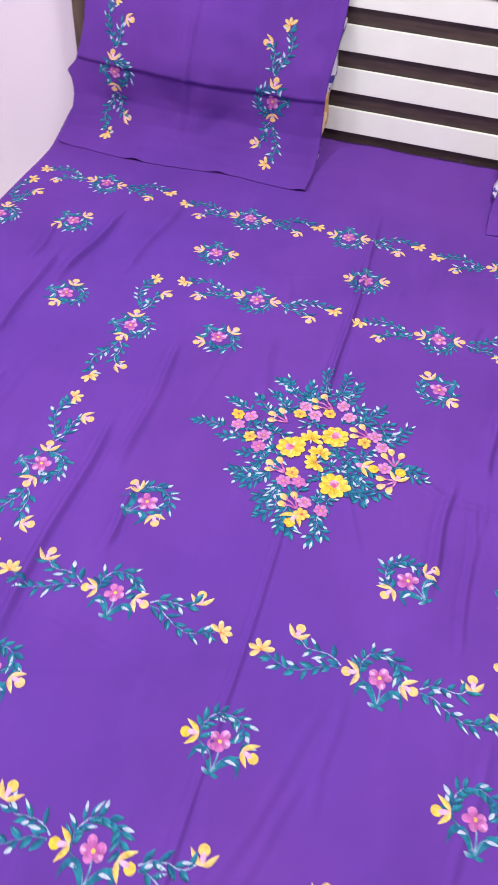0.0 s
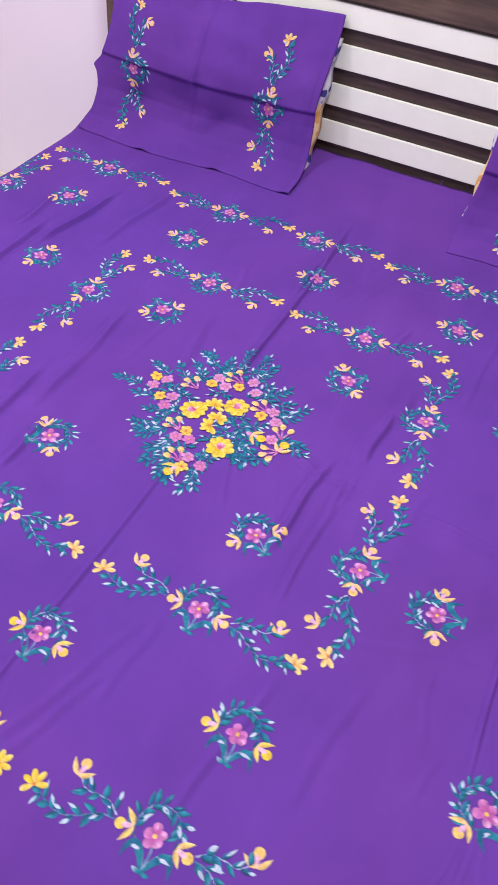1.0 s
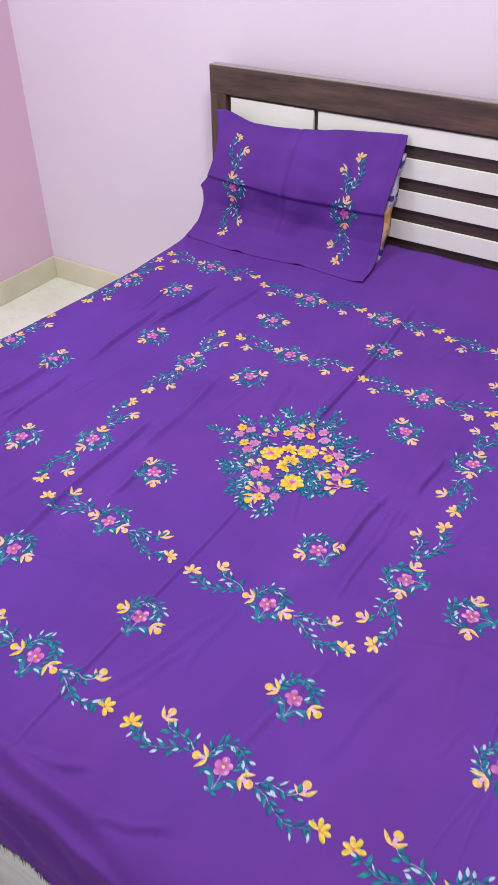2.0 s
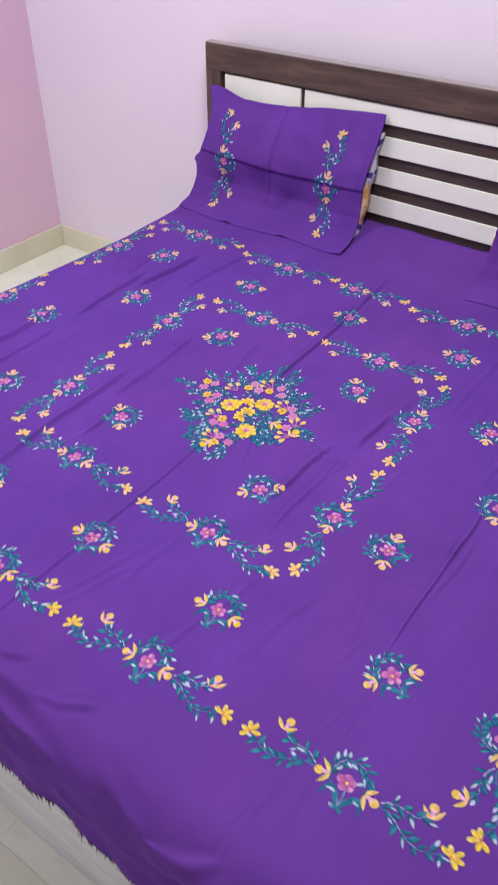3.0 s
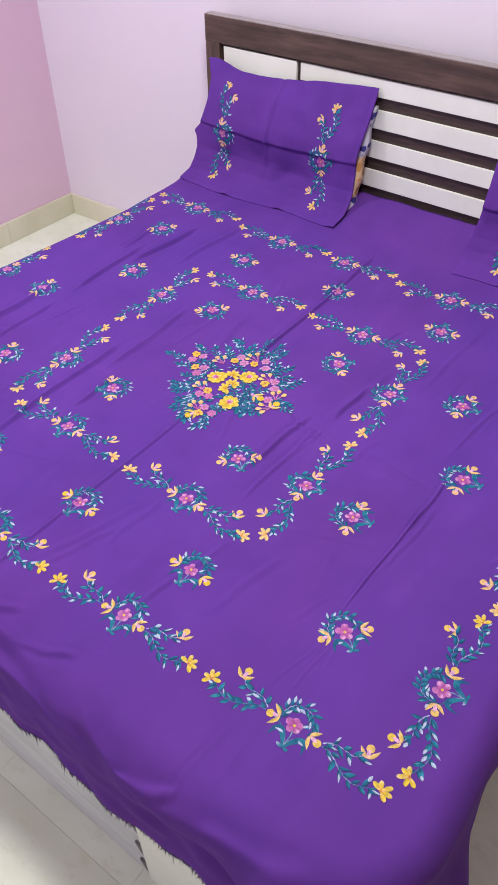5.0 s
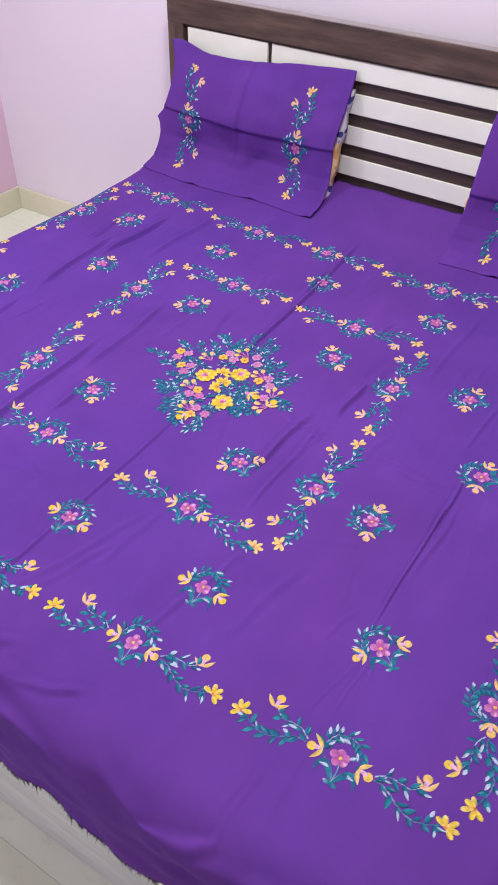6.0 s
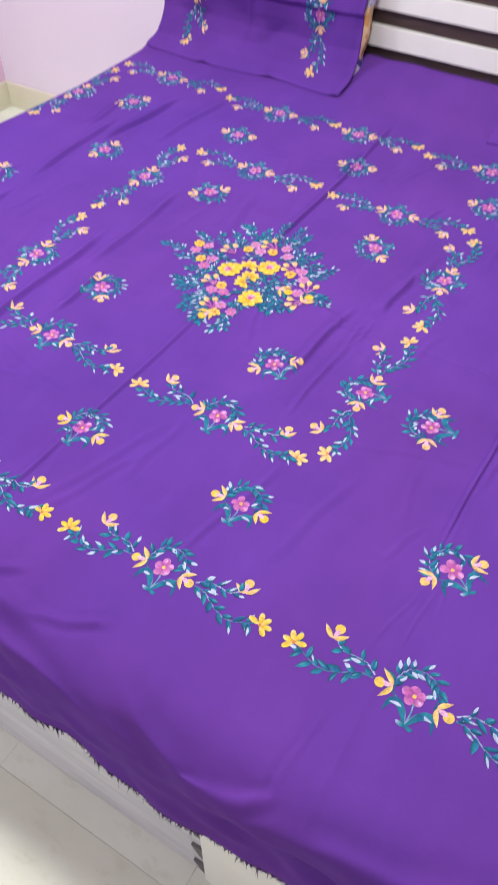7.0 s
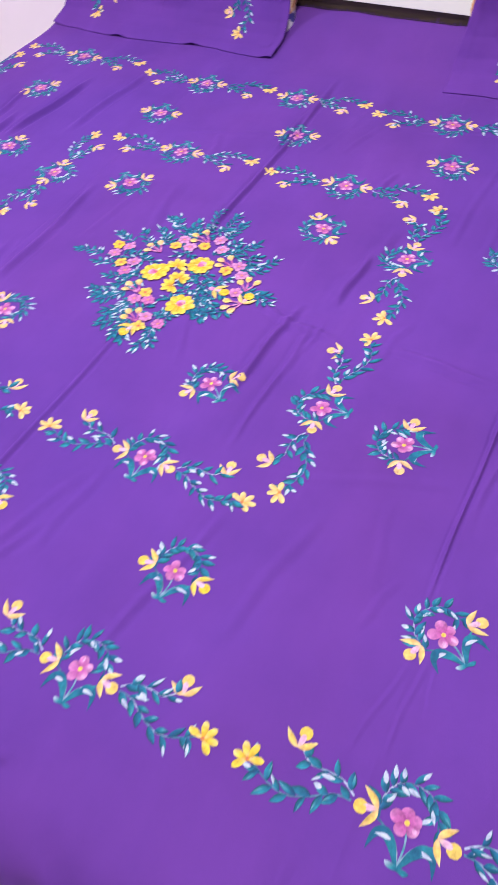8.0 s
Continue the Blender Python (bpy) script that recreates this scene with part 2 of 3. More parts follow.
def notch(z):
    # finger grip at the drawer front's edge: solid wedge, notch shade coloured in
    bm = bmesh.new()
    tri = [(0.470, z + 0.030), (0.494, z + 0.036), (0.494, z - 0.022), (0.482, z - 0.004)]
    near = [bm.verts.new((x, -0.8725, zz)) for x, zz in tri]
    far = [bm.verts.new((x, -0.850, zz)) for x, zz in tri]
    bm.faces.new(near)
    bm.faces.new(far[::-1])
    for i in range(4):
        j = (i + 1) % 4
        bm.faces.new((near[j], near[i], far[i], far[j]))
    bmesh.ops.recalc_face_normals(bm, faces=list(bm.faces))
    return bm


for z in (0.035, 0.125, 0.235):
    part("finger_grip", notch(z), NOTCH, front, "wedge-shaped grip with its shade coloured dark grey")
# the bed's head stands a little askew to the wall
pivot = Vector((HB_L, 1.165, 0))
headboard.matrix_basis = Matrix.Translation(pivot) @ Matrix.Rotation(radians(-2.3), 4, "Z") @ Matrix.Translation(-pivot)
part("filler_strip", box(0.470, 0.492, -0.8675, -0.850, 0.0, 0.30), GREY_WHITE, bed)

mattress = part("mattress", box(-0.85, 0.87, -0.80, 1.085, 0.272, 0.470, 0.05, 4), MATTRESS, smooth=True)
tagged(mattress, "thick mattress hidden under the purple bedspread", "mattress")

# ---------------------------------------------------------------- bedspread surface
# creases left by folding and by the hand: from, to, height, half width
CREASES = [
    (0.000, -0.80, 0.006, -0.10, 0.0015, 0.0040), (0.008, 0.15, 0.010, 0.68, 0.0030, 0.0046),
    (0.240, -0.20, 0.258, 0.02, 0.0030, 0.0062), (0.30, 0.05, 0.34, 0.28, 0.0022, 0.010),
    (0.622, -0.40, 0.628, -0.10, 0.0019, 0.0024), (0.600, 0.10, 0.64, 0.42, 0.0010, 0.005),
    (0.20, 0.005, 0.34, -0.03, 0.0024, 0.006), (0.44, -0.02, 0.60, -0.04, 0.0020, 0.006),
    (-0.335, -0.45, -0.345, -0.02, 0.0034, 0.007), (-0.290, -0.10, -0.30, 0.22, 0.0030, 0.007),
    (-0.62, 0.35, -0.59, 0.62, 0.0046, 0.0062), (-0.655, 0.12, -0.665, 0.42, 0.0040, 0.0065),
    (-0.50, 0.42, -0.47, 0.70, 0.0034, 0.007), (-0.74, -0.20, -0.72, 0.10, 0.0042, 0.008),
    (0.628, -0.50, 0.600, -0.62, 0.0004, 0.0026), (0.645, -0.49, 0.636, -0.60, 0.0004, 0.0026), (0.655, -0.49, 0.666, -0.56, 0.0004, 0.0026),
    (0.14, -0.55, 0.15, -0.40, 0.0012, 0.006), (0.299, -0.02, 0.295, -0.28, 0.0017, 0.0050),
    (0.185, -0.815, 0.285, -0.776, 0.0034, 0.006), (0.580, -0.880, 0.591, -0.720, 0.0008, 0.0030), (0.560, -0.880, 0.575, -0.760, 0.0006, 0.0030), (0.47, -0.90, 0.585, -0.855, 0.0042, 0.008), (0.02, -0.80, 0.13, -0.765, 0.0030, 0.007),
    (-0.12, -0.795, 0.20, -0.825, 0.0062, 0.012), (0.12, -0.865, 0.34, -0.905, 0.0055, 0.015), (0.36, -0.845, 0.52, -0.925, 0.0045, 0.015), (0.64, -0.885, 0.82, -0.840, 0.0045, 0.015), (-0.10, 0.05, -0.13, 0.30, 0.0018, 0.010),
]
shuffle = random.Random(7)
for i in range(44):
    x0, y0, long = shuffle.uniform(-0.85, 0.85), shuffle.uniform(-0.7, 0.65), shuffle.uniform(0.08, 0.24)
    lean = shuffle.uniform(-0.35, 0.35) if i % 4 else shuffle.uniform(1.2, 1.8)
    CREASES.append((x0, y0, x0 + long * math.sin(lean), y0 + long * math.cos(lean), shuffle.uniform(0.0004, 0.0013), shuffle.uniform(0.0034, 0.0065)))
CREASES += [
    (-0.646, -0.22, -0.651, 0.02, 0.0030, 0.0060), (-0.245, -0.27, -0.249, -0.13, 0.0028, 0.0055), (0.314, 0.06, 0.320, 0.21, 0.0016, 0.0055), (0.200, 0.013, 0.310, 0.012, 0.0012, 0.0030),
    (0.631, -0.16, 0.632, 0.00, 0.0018, 0.0035), (0.520, -0.053, 0.600, -0.060, 0.0014, 0.0040), (-0.713, 0.54, -0.708, 0.39, 0.0030, 0.0060), (-0.005, 0.50, 0.005, 0.80, 0.0022, 0.0065),
    (0.05, -0.66, 0.13, -0.42, 0.0010, 0.006), (0.42, -0.56, 0.46, -0.36, 0.0010, 0.007), (-0.46, -0.55, -0.44, -0.25, 0.0018, 0.008), (0.44, 0.30, 0.46, 0.60, 0.0012, 0.006),
]
# the cloth was folded in fifths and once across: faint pressed lines
FOLDS = [(-0.635, 0.0016), (-0.320, -0.0013), (0.311, -0.0006), (0.631, 0.0011)]
FOOT, RIGHT, ROUND = -0.792, 0.910, 0.13


def left_edge(b):
    return -0.925 + 0.105 * min(max(b, -0.3), 0.6)


def crease(x, y):
    h = 0.0
    for at, amp in FOLDS:
        d = x - at - 0.004 * noise.noise(Vector((y * 4, at, 0.0)))
        if abs(d) < 0.03:
            h += amp * (0.35 + 0.65 * smoothstep(-0.3, 0.4, noise.noise(Vector((at * 9, y * 3.0, 5.0))))) * math.exp(-abs(d) / 0.0055)
    if abs(y - 0.012) < 0.03:
        h += 0.0009 * smoothstep(-0.2, 0.4, noise.noise(Vector((x * 4, 2.0, 8.0)))) * math.exp(-abs(y - 0.012) / 0.005)
    for x0, y0, x1, y1, amp, w in CREASES:
        dx, dy = x1 - x0, y1 - y0
        n2 = dx * dx + dy * dy
        t = ((x - x0) * dx + (y - y0) * dy) / n2
        if t < -0.15 or t > 1.15:
            continue
        length = math.sqrt(n2)
        d = ((x - x0) * dy - (y - y0) * dx) / length
        d += min(0.004, 0.45 * w) * math.sin(t * 7 + x0 * 40)
        if abs(d) > 5 * w:
            continue
        ends = smoothstep(-0.15, 0.2, t) * (1 - smoothstep(0.8, 1.15, t))
        h += 1.8 * amp * ends * (math.exp(-(d / w) ** 2) - 0.6 * math.exp(-((d - 1.9 * w) / w) ** 2) - 0.35 * math.exp(-((d + 1.9 * w) / w) ** 2))
    return h


def top_height(x, y):
    x, y = min(max(x, -1.0), 1.0), min(max(y, -0.95), 1.12)
    z = 0.4952 + 0.0109 * x + 0.015 * y + 0.0238 * x * x + 0.0195 * y * y
    z += 0.050 * smoothstep(0.86, 1.08, y)
    z += 0.0035 * noise.noise(Vector((x * 3.1, y * 2.3, 4.0))) + 0.0016 * noise.noise(Vector((x * 9, y * 6, 1.0)))
    # soft drag lines from foot to head, and a finer rumple
    z += 0.0020 * noise.noise(Vector((x * 13 + y * 2.0, y * 2.6, 11.0))) + 0.0006 * noise.noise(Vector((x * 30 - y * 4.0, y * 9, 6.0)))
    return z


def spread(a, b):
    """Where the point (a, b) of the flat cloth lies once it is draped over the bed."""
    left = left_edge(b)
    cx = a - RIGHT if a > RIGHT else (a - left if a < left else 0.0)
    cy = b - FOOT if b < FOOT else 0.0
    c = math.hypot(cx, cy)
    fx, fy = min(max(a, left), RIGHT), max(b, FOOT)
    px, py = a - (RIGHT - ROUND), b - (FOOT + ROUND)
    if px > 0 and py < 0:
        # the mattress corner is round, seen from above
        d = math.hypot(px, py)
        c = max(d - ROUND, 0.0)
        cx, cy = px / d * c, py / d * c
        fx, fy = RIGHT - ROUND + px / d * min(d, ROUND), FOOT + ROUND + py / d * min(d, ROUND)
    z = top_height(fx, fy)
    if c < 1e-6:
        return Vector((fx, fy, z + crease(a, b)))
    ux, uy = cx / c, cy / c
    r = (0.056 if ux > 0 else 0.06) * ux * ux + 0.082 * uy * uy
    turn = min(c / r, math.pi / 2)
    out = r * math.sin(turn)
    drop = r * (1 - math.cos(turn)) + max(c - r * math.pi / 2, 0.0)
    hang = smoothstep(0.08, 0.32, drop)
    along = a if abs(uy) > abs(ux) else b
    ripple = 0.016 * math.sin(along * 17 + 1.3 * math.sin(along * 5.3)) + 0.010 * noise.noise(Vector((a * 6, b * 6, 2.0)))
    corner = abs(ux * uy) * 2
    fold = 0.040 * corner * math.sin(math.atan2(abs(uy), abs(ux)) * 8.0 + 0.6)
    out += hang * (0.4 * ripple + fold + 0.004)
    if ux > 0:
        # the open side hangs close to the bed and swings out in a flap by the corner
        out += hang * ux * (0.016 - 0.014 * math.exp(-((b + 0.45) / 0.06) ** 2) + 0.058 * smoothstep(0.53, 0.66, -b) - 0.02 * smoothstep(0.74, 0.82, -b))
    out += 0.005 * noise.noise(Vector((a * 4, b * 4, 7.0))) * smoothstep(0.01, 0.08, drop)
    z += crease(a, b) * 0.8
    if uy < 0:
        wave = noise.noise(Vector((a * 5.5, b * 14, 9.0))) + 0.6 * noise.noise(Vector((a * 13 + b * 9, b * 26, 3.0)))
        out += 0.018 * wave * smoothstep(0.004, 0.06, drop) * abs(uy)
    return Vector((fx + ux * out, fy + uy * out, z - drop))


def spread_point(a, b, lift):
    p = spread(a, b)
    e = 0.004
    n = (spread(a + e, b) - p).cross(spread(a, b + e) - p)
    return p + n.normalized() * lift


A0, A1, B0, B1 = -1.20, 1.165, -1.031, 1.098


def hem_b(a):
    return B0 + 0.008 * math.sin(a * 7.0) + 0.004 * math.sin(a * 31.0)


def head_b(a):
    return B1 - 0.040 * (min(max(a, -0.9), 1.0) + 0.9)


def grid_object(name, nu, nv, at):
    verts = [at(i / (nu - 1), j / (nv - 1)) for j in range(nv) for i in range(nu)]
    faces = [(j * nu + i, j * nu + i + 1, (j + 1) * nu + i + 1, (j + 1) * nu + i) for j in range(nv - 1) for i in range(nu - 1)]
    me = bpy.data.meshes.new(name)
    me.from_pydata([tuple(v) for v in verts], [], faces)
    return new(name, me)


COLUMNS = set(round(a, 4) for a in np.linspace(A0, A1, 500))
for sharp in (0.006, 0.018, 0.250, 0.311, 0.631, -0.340, -0.320, -0.247, -0.605, -0.640, -0.710):
    COLUMNS |= set(round(sharp + d, 4) for d in np.arange(-0.026, 0.027, 0.0022))
COLUMNS = sorted(COLUMNS)


def spread_grid(s, t):
    a = COLUMNS[round(s * (len(COLUMNS) - 1))]
    b0 = hem_b(a)
    return spread(a, b0 + (head_b(a) - b0) * t)


bedspread = finish(grid_object("bedspread", len(COLUMNS), 400, spread_grid), PURPLE, None, True)
tagged(bedspread, "creased deep purple cotton bedspread painted with yellow and pink flowers", "bedspread")
thick = bedspread.modifiers.new("thickness", "SOLIDIFY")
thick.thickness, thick.offset = 0.0016, -1.0


def thread_run(bm, points, down, length):
    for p in points:
        tuft = random.uniform(0.5, 1.25) * (1.7 if random.random() < 0.07 else 1.0)
        for k in range(5):
            q = p + Vector((random.uniform(-0.003, 0.003), random.uniform(-0.001, 0.001), 0.001))
            tip = q + down * length * tuft * random.choice((0.3, 0.5, 0.6, 0.8, 1.0, 1.5)) * random.uniform(0.6, 1.1) + Vector((random.uniform(-0.006, 0.006), random.uniform(-0.004, 0.003), 0))
            w = random.uniform(0.0005, 0.0011)
            vs = [bm.verts.new(v) for v in (q + Vector((-w, 0, 0)), q + Vector((w, 0, 0)), tip, q + Vector((0, -w, 0)))]
            bm.faces.new((vs[0], vs[1], vs[2]))
            bm.faces.new((vs[1], vs[3], vs[2]))
            bm.faces.new((vs[3], vs[0], vs[2]))


bm = bmesh.new()
hem = [spread(a, hem_b(a)) for a in np.arange(A0, A1, 0.0045) if random.random() < 0.86]
thread_run(bm, hem, Vector((0, -0.06, -1)), 0.017)
thread_run(bm, [spread(a, head_b(a)) for a in np.arange(-0.85, 0.85, 0.006)], Vector((0, 0.6, 0.5)), 0.008)
part("fringe", bm, THREAD, bedspread, "frayed dark purple thread hem")

# ---------------------------------------------------------------- painted flowers
TEAL, TEAL_LIGHT, TEAL_DEEP = (0.010, 0.106, 0.222), (0.018, 0.245, 0.325), (0.011, 0.052, 0.195)
PALE, STEM, STEM_PALE = (0.48, 0.55, 0.74), (0.050, 0.18, 0.31), (0.42, 0.46, 0.70)
YELLOW, YELLOW_PALE, GOLD, PEACH = (0.78, 0.56, 0.055), (0.86, 0.66, 0.32), (0.70, 0.36, 0.04), (0.82, 0.52, 0.28)
PINK, PINK_PALE, PINK_DEEP, RED = (0.56, 0.175, 0.48), (0.74, 0.42, 0.69), (0.42, 0.075, 0.32), (0.55, 0.09, 0.12)


def blend(c, d, t):
    return tuple(p + (q - p) * t for p, q in zip(c, d))


class Brush:
    """Collects painted shapes in the motif's own plane, each a hair above the one before."""

    def __init__(self, lift=0.0003, apart=None, step=0.0000015):
        # apart: a list that takes each leaf as a brush of its own
        self.verts, self.faces, self.colours, self.lift, self.apart, self.step = [], [], [], lift, apart, step
        self.pale, self.tone = 0.40, 1.0

    def add(self, verts, faces, colours):
        k = len(self.verts)
        self.verts += [(u, v, self.lift) for u, v in verts]
        self.faces += [tuple(k + i for i in f) for f in faces]
        self.colours += colours
        self.lift += self.step

    def petal(self, at, angle, length, width, base_c, mid_c, tip_c, round_=True, bend=0.0, rings=9, split=0.0):
        ca, sa = math.cos(angle), math.sin(angle)
        verts, cols, faces = [], [], []
        steps = [0.5 - 0.5 * math.cos(math.pi * i / rings) for i in range(rings + 1)]
        for i, t in enumerate(steps):
            if round_:
                # narrow claw, broad round end
                belly = math.sqrt(max(1 - ((t - 0.62) / (0.38 if t > 0.62 else 0.62)) ** 2, 0))
                w = width * (belly if t > 0.62 else belly ** 1.7 * 0.85 + 0.15 * t / 0.62)
            else:
                w = width * math.sin(math.pi * t ** 0.85) ** 0.9 if 0 < t < 1 else 0.0
            c = blend(base_c, mid_c, t * 2) if t < 0.5 else blend(mid_c, tip_c, t * 2 - 1)
            x, off = t * length, bend * length * t * t
            for s, k in ((-1, 1 - split), (0, 1.0), (1, 1 + split * 0.6)):
                px, py = x, off + s * max(w, 0.0001)
                verts.append((at[0] + ca * px - sa * py, at[1] + sa * px + ca * py))
                cols.append(tuple(min(v * k, 0.95) for v in c))
            if i:
                b = (i - 1) * 3
                faces += [(b, b + 1, b + 4, b + 3), (b + 1, b + 2, b + 5, b + 4)]
        self.add(verts, [f[::-1] for f in faces], cols)

    def disc(self, at, r, c0, c1, n=10, wobble=0.0):
        verts, cols = [at], [c0]
        for i in range(n):
            k = r * (1 + wobble * math.cos(i * math.pi))
            verts.append((at[0] + k * math.cos(2 * math.pi * i / n), at[1] + k * math.sin(2 * math.pi * i / n)))
            cols.append(c1)
        self.add(verts, [(0, 1 + i, 1 + (i + 1) % n) for i in range(n)], cols)

    def stroke(self, pts, w0, w1, c0, c1, n=5, swell=0.0):
        line = curve(pts, n)
        verts, cols, faces = [], [], []
        for i, (p, d) in enumerate(line):
            t = i / (len(line) - 1)
            w = w0 + (w1 - w0) * t + swell * math.sin(math.pi * t) ** 1.3
            verts += [(p[0] - d[1] * w, p[1] + d[0] * w), (p[0] + d[1] * w, p[1] - d[0] * w)]
            c = blend(c0, c1, (0.5 - 0.5 * math.cos(t * math.pi * 2.0 + 0.6)) * (0.55 + 0.45 * math.sin(11 * t + 60 * p[0])))
            cols += [c, c]
            if i:
                b = 2 * i - 2
                faces.append((b, b + 1, b + 3, b + 2))
        self.add(verts, faces, cols)
        return line

    def leaf(self, at, angle, size):
        k = random.random()
        base_c = blend(TEAL_DEEP, TEAL, random.uniform(0.1, 1))
        length, width = size * random.uniform(0.85, 1.3), size * random.uniform(0.17, 0.27)
        bend = random.uniform(-0.22, 0.22)
        own = self
        if self.apart is not None:
            self.lift += self.step
            own = Brush(self.lift)
            self.apart.append(own)
        own.petal(at, angle, length, width, base_c, blend(TEAL, TEAL_LIGHT, random.random()), blend(TEAL_LIGHT, TEAL_DEEP, random.random()), round_=False, bend=bend, rings=7, split=0.55)
        if k < self.pale:
            # the tip or one half of the leaf is brushed over in pale blue
            side, start = random.choice((-1, 0, 1)), random.uniform(0.30, 0.58)
            off = side * width * random.uniform(0.2, 0.5) + bend * length * start * start
            p = (at[0] + math.cos(angle) * start * length - math.sin(angle) * off, at[1] + math.sin(angle) * start * length + math.cos(angle) * off)
            own.lift += 0.00004
            own.petal(p, angle + bend * 1.3 - side * 0.12, length * (1.08 - start), width * random.uniform(0.40, 0.75), PALE, PALE, blend(PALE, TEAL_LIGHT, 0.4 * random.random()), round_=False, bend=bend * 0.4, rings=6, split=0.15)
            own.lift -= 0.00004
        elif k > 0.72:
            # a lighter teal streak beside the midrib
            off = random.choice((-1, 1)) * width * 0.3
            p = (at[0] + math.cos(angle) * 0.15 * length - math.sin(angle) * off, at[1] + math.sin(angle) * 0.15 * length + math.cos(angle) * off)
            own.lift += 0.00004
            own.petal(p, angle + bend * 0.7, length * 0.7, width * 0.3, TEAL, TEAL_LIGHT, blend(TEAL_LIGHT, PALE, 0.35), round_=False, bend=bend * 0.5, rings=5)
            own.lift -= 0.00004

    def leafy(self, pts, width, gap, size, c0=STEM, c1=STEM_PALE, spread_=0.75, start=0.5, ends=True):
        line = self.stroke(pts, width, width * 0.7, c0, c1)
        run, side = gap * start, random.choice((-1, 1))
        total = 0.0
        for (p, d), (q, _) in zip(line, line[1:]):
            seg = math.hypot(q[0] - p[0], q[1] - p[1])
            total += seg
            if total >= run:
                run += gap * random.uniform(0.85, 1.15)
                self.leaf(p, math.atan2(d[1], d[0]) + side * spread_ * random.uniform(0.75, 1.2), size)
                side = -side
        if ends:
            p, d = line[-1]
            self.leaf(p, math.atan2(d[1], d[0]), size)

    def bloom(self, at, angle):
        # side-on yellow flower of five petals fanned round a red eye
        for i, off in enumerate((-104, -54, -4, 48, 102)):
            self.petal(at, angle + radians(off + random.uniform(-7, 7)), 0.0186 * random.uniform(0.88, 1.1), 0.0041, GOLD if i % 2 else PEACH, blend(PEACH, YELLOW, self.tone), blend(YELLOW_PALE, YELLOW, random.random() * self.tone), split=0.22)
        self.disc(at, 0.0026, RED, GOLD)

    def bud(self, at, angle, size=1.0):
        # two slim wings, and between them a round ball on a pink claw
        ca, sa = math.cos(angle), math.sin(angle)
        b = (at[0] - ca * 0.0135 * size, at[1] - sa * 0.0135 * size)
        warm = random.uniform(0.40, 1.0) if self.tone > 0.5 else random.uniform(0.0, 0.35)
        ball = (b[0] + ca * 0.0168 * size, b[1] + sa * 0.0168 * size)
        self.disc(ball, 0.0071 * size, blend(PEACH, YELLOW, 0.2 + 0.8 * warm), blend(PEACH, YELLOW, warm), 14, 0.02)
        for s in (-1, 1):
            self.petal(b, angle + s * radians(66 + random.uniform(-9, 9)), 0.0228 * size * random.uniform(0.9, 1.06), 0.0037 * size, PEACH, blend(PEACH, YELLOW, warm), blend(YELLOW_PALE, PEACH, random.random()), round_=False, bend=-0.30 * s, split=0.3)
        self.petal(b, angle + random.uniform(-0.1, 0.1), 0.0150 * size, 0.0034 * size, PEACH, PINK_PALE, blend(PINK_PALE, PEACH, 0.3))

    def pink(self, at, angle, r=0.0165, eye=YELLOW):
        for i in range(5):
            k = random.random()
            a, reach = angle + radians(72 * i + random.uniform(-11, 11)), r * random.uniform(0.82, 1.12)
            mid = blend(PINK_DEEP, PINK, random.uniform(0.3, 1))
            self.petal(at, a, reach, r * random.uniform(0.33, 0.43), PINK_DEEP, mid, blend(PINK, PINK_PALE, 0.75 * k), split=random.uniform(0.1, 0.3))
            if k > 0.35:
                # a pale stroke along the rim
                p = (at[0] + math.cos(a + 0.22) * reach * 0.45, at[1] + math.sin(a + 0.22) * reach * 0.45)
                self.petal(p, a - 0.1, reach * 0.5, r * 0.13, PINK, PINK_PALE, PINK_PALE, round_=False, rings=5)
        self.disc(at, r * 0.17, eye, blend(eye, PEACH, 0.5))

    def paint(self, name, place, parent, label="", lift=0.0):
        me = bpy.data.meshes.new(name)
        me.from_pydata([tuple(place(u, v, h + lift)) for u, v, h in self.verts], [], self.faces)
        layer = me.color_attributes.new("pigment", "FLOAT_COLOR", "POINT")
        for i, c in enumerate(self.colours):
            layer.data[i].color = (*c, 1)
        ob = finish(new(name, me), PAINT, parent, True)
        if label:
            tagged(ob, label=label)
        return ob


def curve(pts, n):
    """A smooth line through the points: places with their directions."""
    p = [pts[0]] + list(pts) + [pts[-1]]
    line = []
    for i in range(1, len(p) - 2):
        for k in range(n):
            t = k / n
            line.append(tuple(0.5 * (2 * p[i][j] + (p[i + 1][j] - p[i - 1][j]) * t + (2 * p[i - 1][j] - 5 * p[i][j] + 4 * p[i + 1][j] - p[i + 2][j]) * t * t
                                     + (3 * p[i][j] - p[i - 1][j] - 3 * p[i + 1][j] + p[i + 2][j]) * t ** 3) for j in (0, 1)))
    line.append(tuple(pts[-1]))
    out = []
    for i, q in enumerate(line):
        a, b = line[max(i - 1, 0)], line[min(i + 1, len(line) - 1)]
        d = (b[0] - a[0], b[1] - a[1])
        m = math.hypot(*d) or 1.0
        out.append((q, (d[0] / m, d[1] / m)))
    return out


